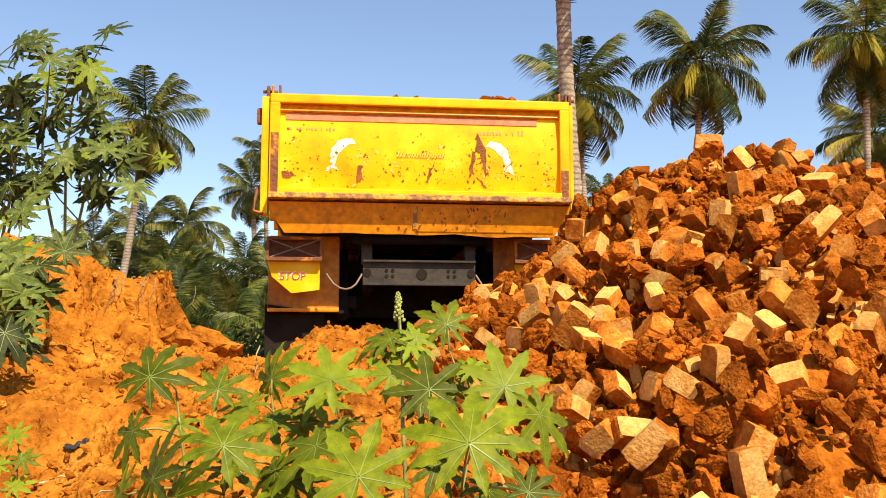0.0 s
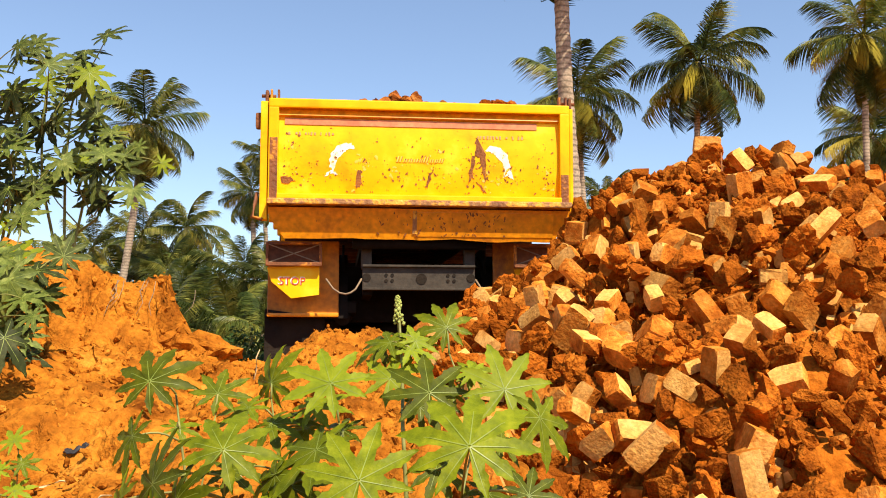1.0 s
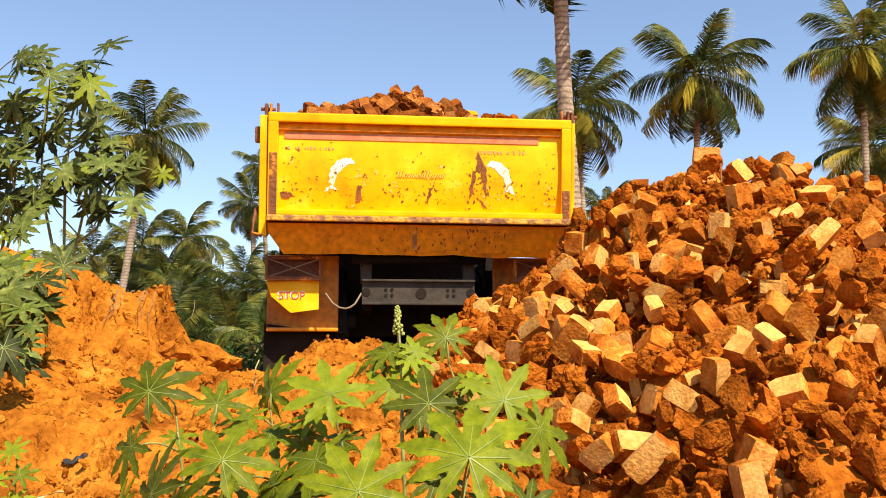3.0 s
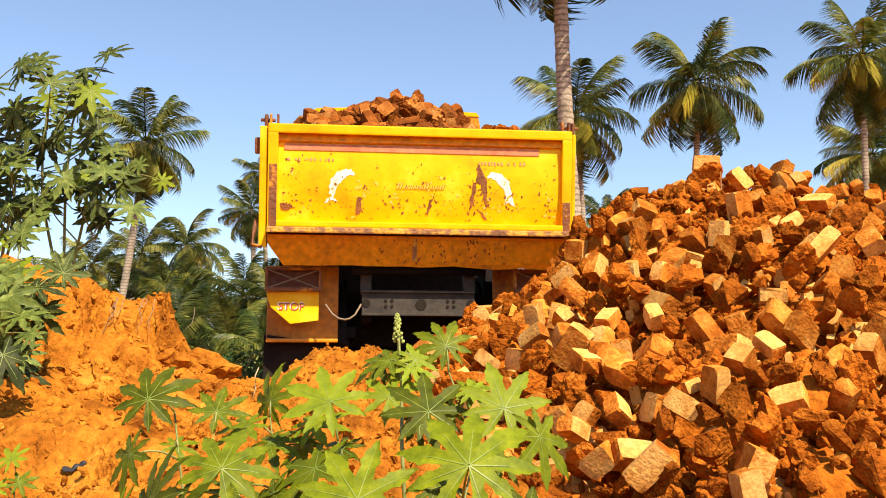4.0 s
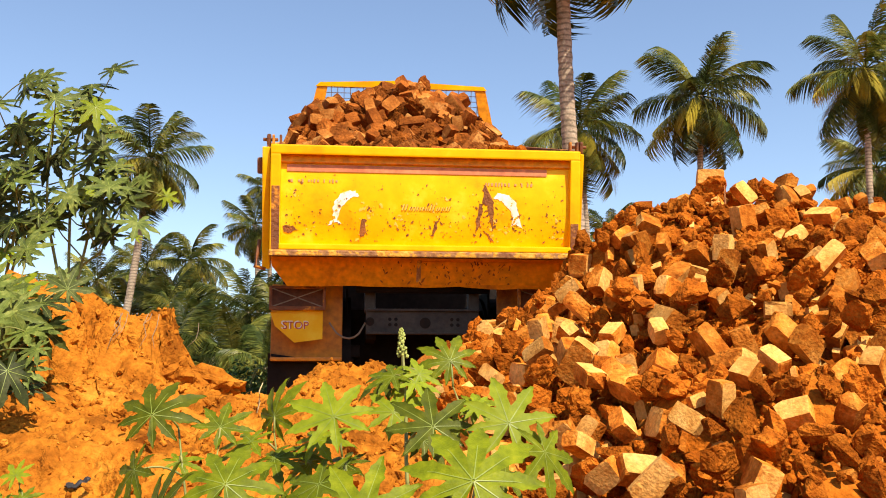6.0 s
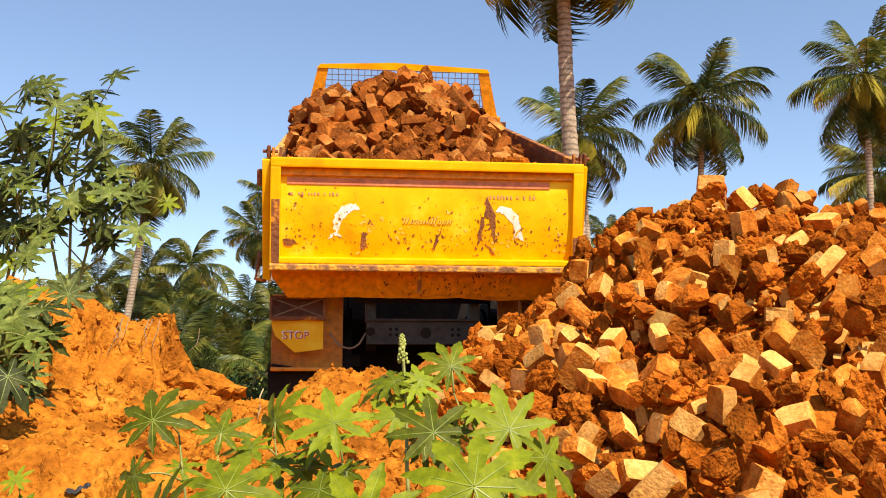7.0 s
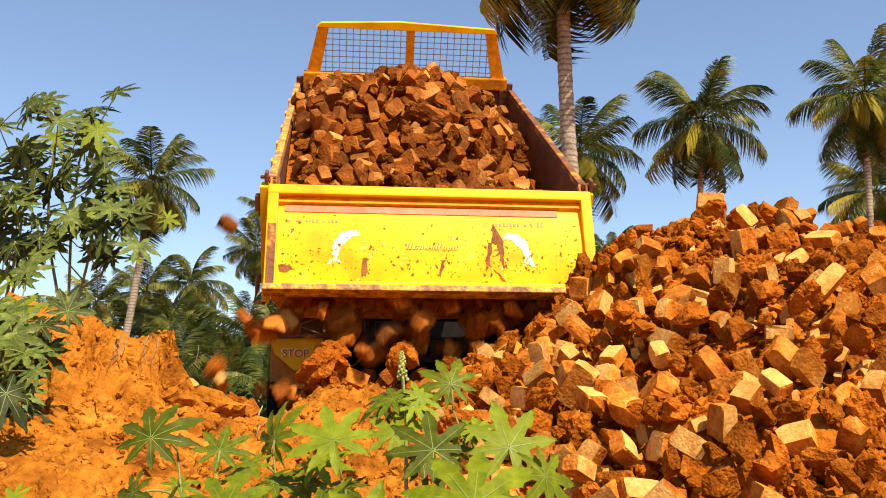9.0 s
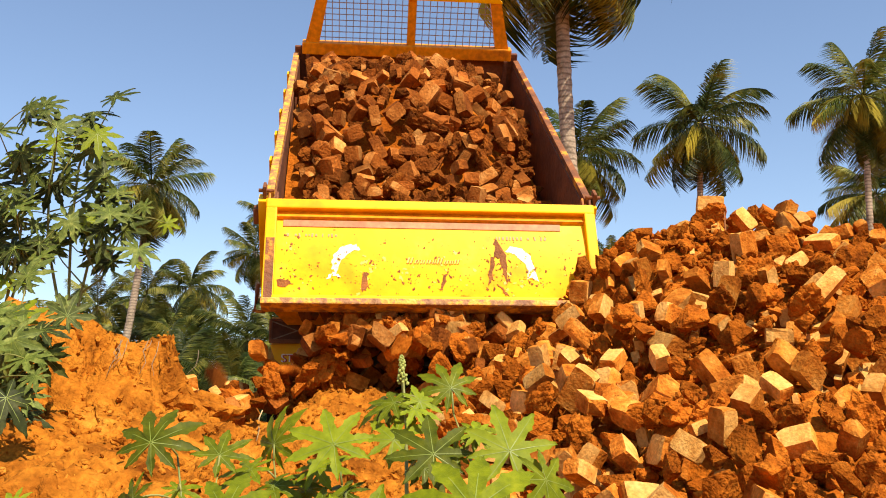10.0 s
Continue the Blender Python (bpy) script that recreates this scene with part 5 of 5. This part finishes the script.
def scatter_clods():
    rnd = random.Random(77)
    pieces = []
    for _ in range(6000):
        x, y = rnd.uniform(-3.2, 0.9), rnd.uniform(2.7, 7.0)
        me = rnd.choice(SMALL)
        pieces.append((me, Matrix.Translation((x, y, ground_z(x, y) + 0.008)) @ turned(rnd) @ Matrix.Scale(0.12 + 0.8 * rnd.random() ** 3, 4), 0))
    tagged(new("loose_soil_clods", joined("loose_soil_clods", pieces, (SOIL,))), "loose crumbs of red soil", "soil", kind="stuff")


scatter_clods()


def bank_lumps():
    """Broken lumps of soil stuck in the face of the cut bank and lying at its foot."""
    rnd = random.Random(78)
    pieces = []
    for _ in range(5000):
        x, y = rnd.uniform(-3.4, -1.3), rnd.uniform(4.7, 6.6)
        z = ground_z(x, y)
        steep = abs(ground_z(x, y + 0.06) - z) + abs(ground_z(x + 0.06, y) - z)
        if (steep > 0.07 and rnd.random() < 0.14) or rnd.random() < 0.05:
            m = Matrix.Translation((x, y + 0.03, z - 0.03)) @ turned(rnd) @ Matrix.Scale(0.15 + 0.7 * rnd.random() ** 2, 4)
            pieces.append((rnd.choice(CHUNKS), m, 0))
    # the broken ledge beside the bank
    for x, y, z, k in ((-1.70, 6.05, 1.70, 1.5), (-1.58, 6.15, 1.72, 1.6), (-1.46, 6.15, 1.66, 1.3), (-1.80, 5.95, 1.74, 1.3), (-1.62, 5.95, 1.58, 1.2)):
        pieces.append((CLODS[int(k * 10) % 5], Matrix.Translation((x, y, z - 0.05)) @ turned(rnd, 0.4) @ Matrix.Diagonal((1.2 * k, k, 0.9 * k, 1)), 0))
    tagged(new("bank_lumps", joined("bank_lumps", pieces, (SOIL,))), "broken lumps of red soil in the cut bank", "soil", kind="stuff")


bank_lumps()


def plastic_scrap():
    bm = bmesh.new()
    bmesh.ops.create_grid(bm, x_segments=14, y_segments=10, size=1.0)
    for v in bm.verts:
        x, y = v.co.x * 0.075, v.co.y * 0.045
        v.co = Vector((x + 0.02 * noise.noise(Vector((y * 30, 2, 1))), y + 0.02 * noise.noise(Vector((x * 30, 5, 1))), 0.012 + 0.045 * abs(noise.noise(Vector((x * 22, y * 22, 3))))))
    bmesh.ops.solidify(bm, geom=bm.faces[:], thickness=0.004)
    ob = tagged(new("plastic_scrap", mesh_of("plastic_scrap", bm, BAG)), "crumpled black plastic scrap lying on the soil", "litter")
    ob.matrix_basis = pose(-1.53, 4.12, ground_z(-1.53, 4.12) + 0.006, 10, -6, 20)


plastic_scrap()


def stick():
    tagged(new("stick", mesh_of("stick", tube(bmesh.new(), [(2.0, 6.66, 3.06), (1.985, 6.62, 2.96), (1.975, 6.58, 2.86), (1.955, 6.52, 2.70)], [0.004, 0.006, 0.007, 0.008], 7), CHIP)), "thin bare stick standing in the heap", "stick")


stick()


def hanging_roots():
    rnd = random.Random(14)
    ob = tagged(new("hanging_roots"), "dry roots hanging from the edge of the bank", "roots")
    ob.location = (-1.85, 5.8, 2.1)
    for k in range(8):
        x = rnd.uniform(-2.05, -1.72)
        y = 5.0
        while ground_z(x, y) < 2.0 and y < 6.6:
            y += 0.02
        l = rnd.uniform(0.08, 0.3)
        pts = [Vector((x + rnd.uniform(-0.015, 0.015) * i, y - 0.02 - 0.05 * i, 2.08 - l * i / 3)) - ob.location for i in range(4)]
        part("root", tube(bmesh.new(), pts, [0.0025, 0.0022, 0.002, 0.0012], 5), HOSE, ob)


hanging_roots()


def dry_stalks():
    """Pale dead stalks lying or leaning among the plants."""
    for x, y, l, lean, turn in ((-0.66, 2.62, 0.22, 35, 20), (-1.02, 5.15, 0.18, 8, 0), (-1.25, 3.3, 0.16, 78, 60), (-1.05, 3.05, 0.2, 80, -30), (-0.75, 3.6, 0.15, 70, 110), (-1.6, 3.7, 0.18, 82, 20), (-0.2, 5.9, 0.12, 40, 80)):
        stalk = tagged(new("dry_stalk", mesh_of("dry_stalk", tube(bmesh.new(), [(0, 0, -0.03), (0.006, 0, l * 0.4), (-0.004, 0.004, l * 0.75), (0.008, 0, l)], [0.005, 0.0045, 0.004, 0.0025], 7), STRAW)), "pale dry plant stalk lying on the soil", "stalk", "dry stalks")
        stalk.matrix_basis = pose(x, y, ground_z(x, y) + 0.012, 0, lean, turn)


dry_stalks()


# ---- what moves ----
def motions():
    steps = [k * 0.5 for k in range(21)]
    walk(truck, [(t, truck_pose(t)) for t in steps])
    walk(tipper, [(t, body_pose(t)) for t in steps])
    walk(tailgate, [(t, gate_pose(t)) for t in steps])
    walk(load, [(t, truck_pose(t) @ body_pose(t)) for t in steps])
    slip = [(0, 0.0), (7.4, 0.0), (8.0, 0.10), (8.5, 0.30), (9.0, 0.58), (9.5, 0.82), (10.0, 1.0)]
    walk(load_core, [(t, pose(0, -0.05 * s, -0.30 * s)) for t, s in slip])
    rnd = random.Random(91)
    for ob, p, r, k in load_pieces:
        over = max(0.0, p.z - (RIM - 0.06))
        go = Vector((rnd.uniform(-0.05, 0.05), -0.15 * min(1.0, max(0.0, (p.y + OVER - 0.15) / 1.2)), -0.26 + 0.17 * smooth(0.2, 2.6, p.y) - 0.28 * over + rnd.uniform(-0.05, 0.05)))
        if p.x < -0.9:
            go.x += 0.10
        spin = Vector((rnd.uniform(-1, 1), rnd.uniform(-1, 1), rnd.uniform(-1, 1))).normalized()
        big = rnd.uniform(0.0, 0.9)
        walk(ob, [(t, Matrix.Translation(p + go * s) @ Matrix.Rotation(big * s, 4, spin) @ r) for t, s in slip])
    # three clods thrown over the side of the body
    for ob, t0, a, b, t1 in ((flyers[0], 8.2, (-1.23, 7.45, 3.54), (-1.86, 7.1, 1.6), 8.83), (flyers[1], 8.6, (-1.05, 7.45, 3.92), (-2.15, 7.1, 1.55), 9.29), (flyers[2], 9.4, (-1.2, 7.4, 3.68), (-1.72, 7.1, 1.92), 10.0)):
        a, b = Vector(a), Vector(b)
        inside = (truck_pose(t0) @ body_pose(t0)).inverted() @ a
        held = [k * 0.5 for k in range(21) if k * 0.5 < t0 - 0.05]
        rows = [(t, truck_pose(t) @ body_pose(t) @ Matrix.Translation(inside + Vector((0.1, 0.15, -0.4)))) for t in held]
        for k in range(6):
            w = k / 5
            p = a.lerp(b, w)
            p.z = a.z + (b.z - a.z) * w * w
            rows.append((t0 + (t1 - t0) * w, Matrix.Translation(p) @ pose(0, 0, 0, 80 * w, 50 * w, 0)))
        if t1 < 9.9:
            rows.append((10.0, rows[-1][1]))
        walk(ob, rows)
    # pieces that come out under the tailgate and pile up
    for i, ob in enumerate(fallers):
        u = i / len(fallers)
        if i < 6:
            t0 = (5.00, 5.06, 5.12, 7.5, 7.65, 7.75)[i]
        else:
            t0 = round(8.16 + 1.42 * u ** 1.2, 2) if i > 14 else round(7.62 + 0.055 * i, 2)
        inside = Vector((rnd.uniform(-1.0, 1.0), rnd.uniform(0.18, 0.5), FLOOR + rnd.uniform(0.14, 0.24)))
        if i < 3:
            inside.x = (-0.36, -0.26, -0.32)[i]
        r0, spin = turned(rnd), Vector((rnd.uniform(-1, 1), rnd.uniform(-0.5, 0.5), rnd.uniform(-0.5, 0.5))).normalized()
        held = [k * 0.5 for k in range(21) if k * 0.5 < t0 - 0.2] + [round(t0 - 0.1, 2), t0]
        rows = [(t, truck_pose(t) @ body_pose(t) @ Matrix.Translation(inside) @ r0) for t in held]
        start = rows[-1][1].translation.copy()
        # resting place on a growing pile
        x = max(-1.5, min(0.85, start.x + rnd.gauss(-0.05, 0.22)))
        y = 7.28 - 1.05 * u * rnd.random() + rnd.uniform(-0.25, 0.25)
        if i > 30 and inside.x < -0.65 and rnd.random() < 0.5:
            x, y = rnd.uniform(-1.75, -0.85), rnd.uniform(6.2, 7.2)
        layer = 0.60 * min(1.0, 1.7 * u) * math.exp(-((x + 0.3) / 1.2) ** 4) * smooth(5.95, 7.1, y)
        if 15 <= i < 100 and i % 3 == 1:
            layer = (0.06 + 0.28 * u / 0.23) * math.exp(-((x + 0.3) / 1.1) ** 4)
            y = 7.0 + 0.16 * (i % 5 - 2)
        end = Vector((x, y, ground_z(x, y) + 0.05 + layer))
        # out over the lip of the floor, then down
        lip = (truck_pose(t0) @ body_pose(t0)) @ Vector((inside.x, -OVER - 0.05, FLOOR + rnd.uniform(0.05, 0.14)))
        rows.append((t0 + 0.10, Matrix.Translation(start.lerp(lip, 0.6)) @ Matrix.Rotation(0.3, 4, spin) @ r0))
        rows.append((t0 + 0.18, Matrix.Translation(lip) @ Matrix.Rotation(0.6, 4, spin) @ r0))
        drop = max(0.12, lip.z - end.z)
        T = 0.18 + math.sqrt(2 * drop / 9.81)
        n = 4
        for k in range(1, n + 1):
            w = k / n
            p = lip.lerp(end, w)
            p.z = lip.z - drop * w ** 1.7
            rows.append((t0 + 0.18 + (T - 0.18) * w, Matrix.Translation(p) @ Matrix.Rotation(0.6 + w, 4, spin) @ r0))
        rows.append((t0 + T + 0.12, Matrix.Translation(end + Vector((0, -0.03, 0.01))) @ Matrix.Rotation(1.75, 4, spin) @ r0))
        rows = [q for q in rows if q[0] < 9.97]
        rows.append((10.0, rows[-1][1]))
        if rows[-2][0] > 9.9:
            rows.pop(-2)
        walk(ob, rows)


motions()
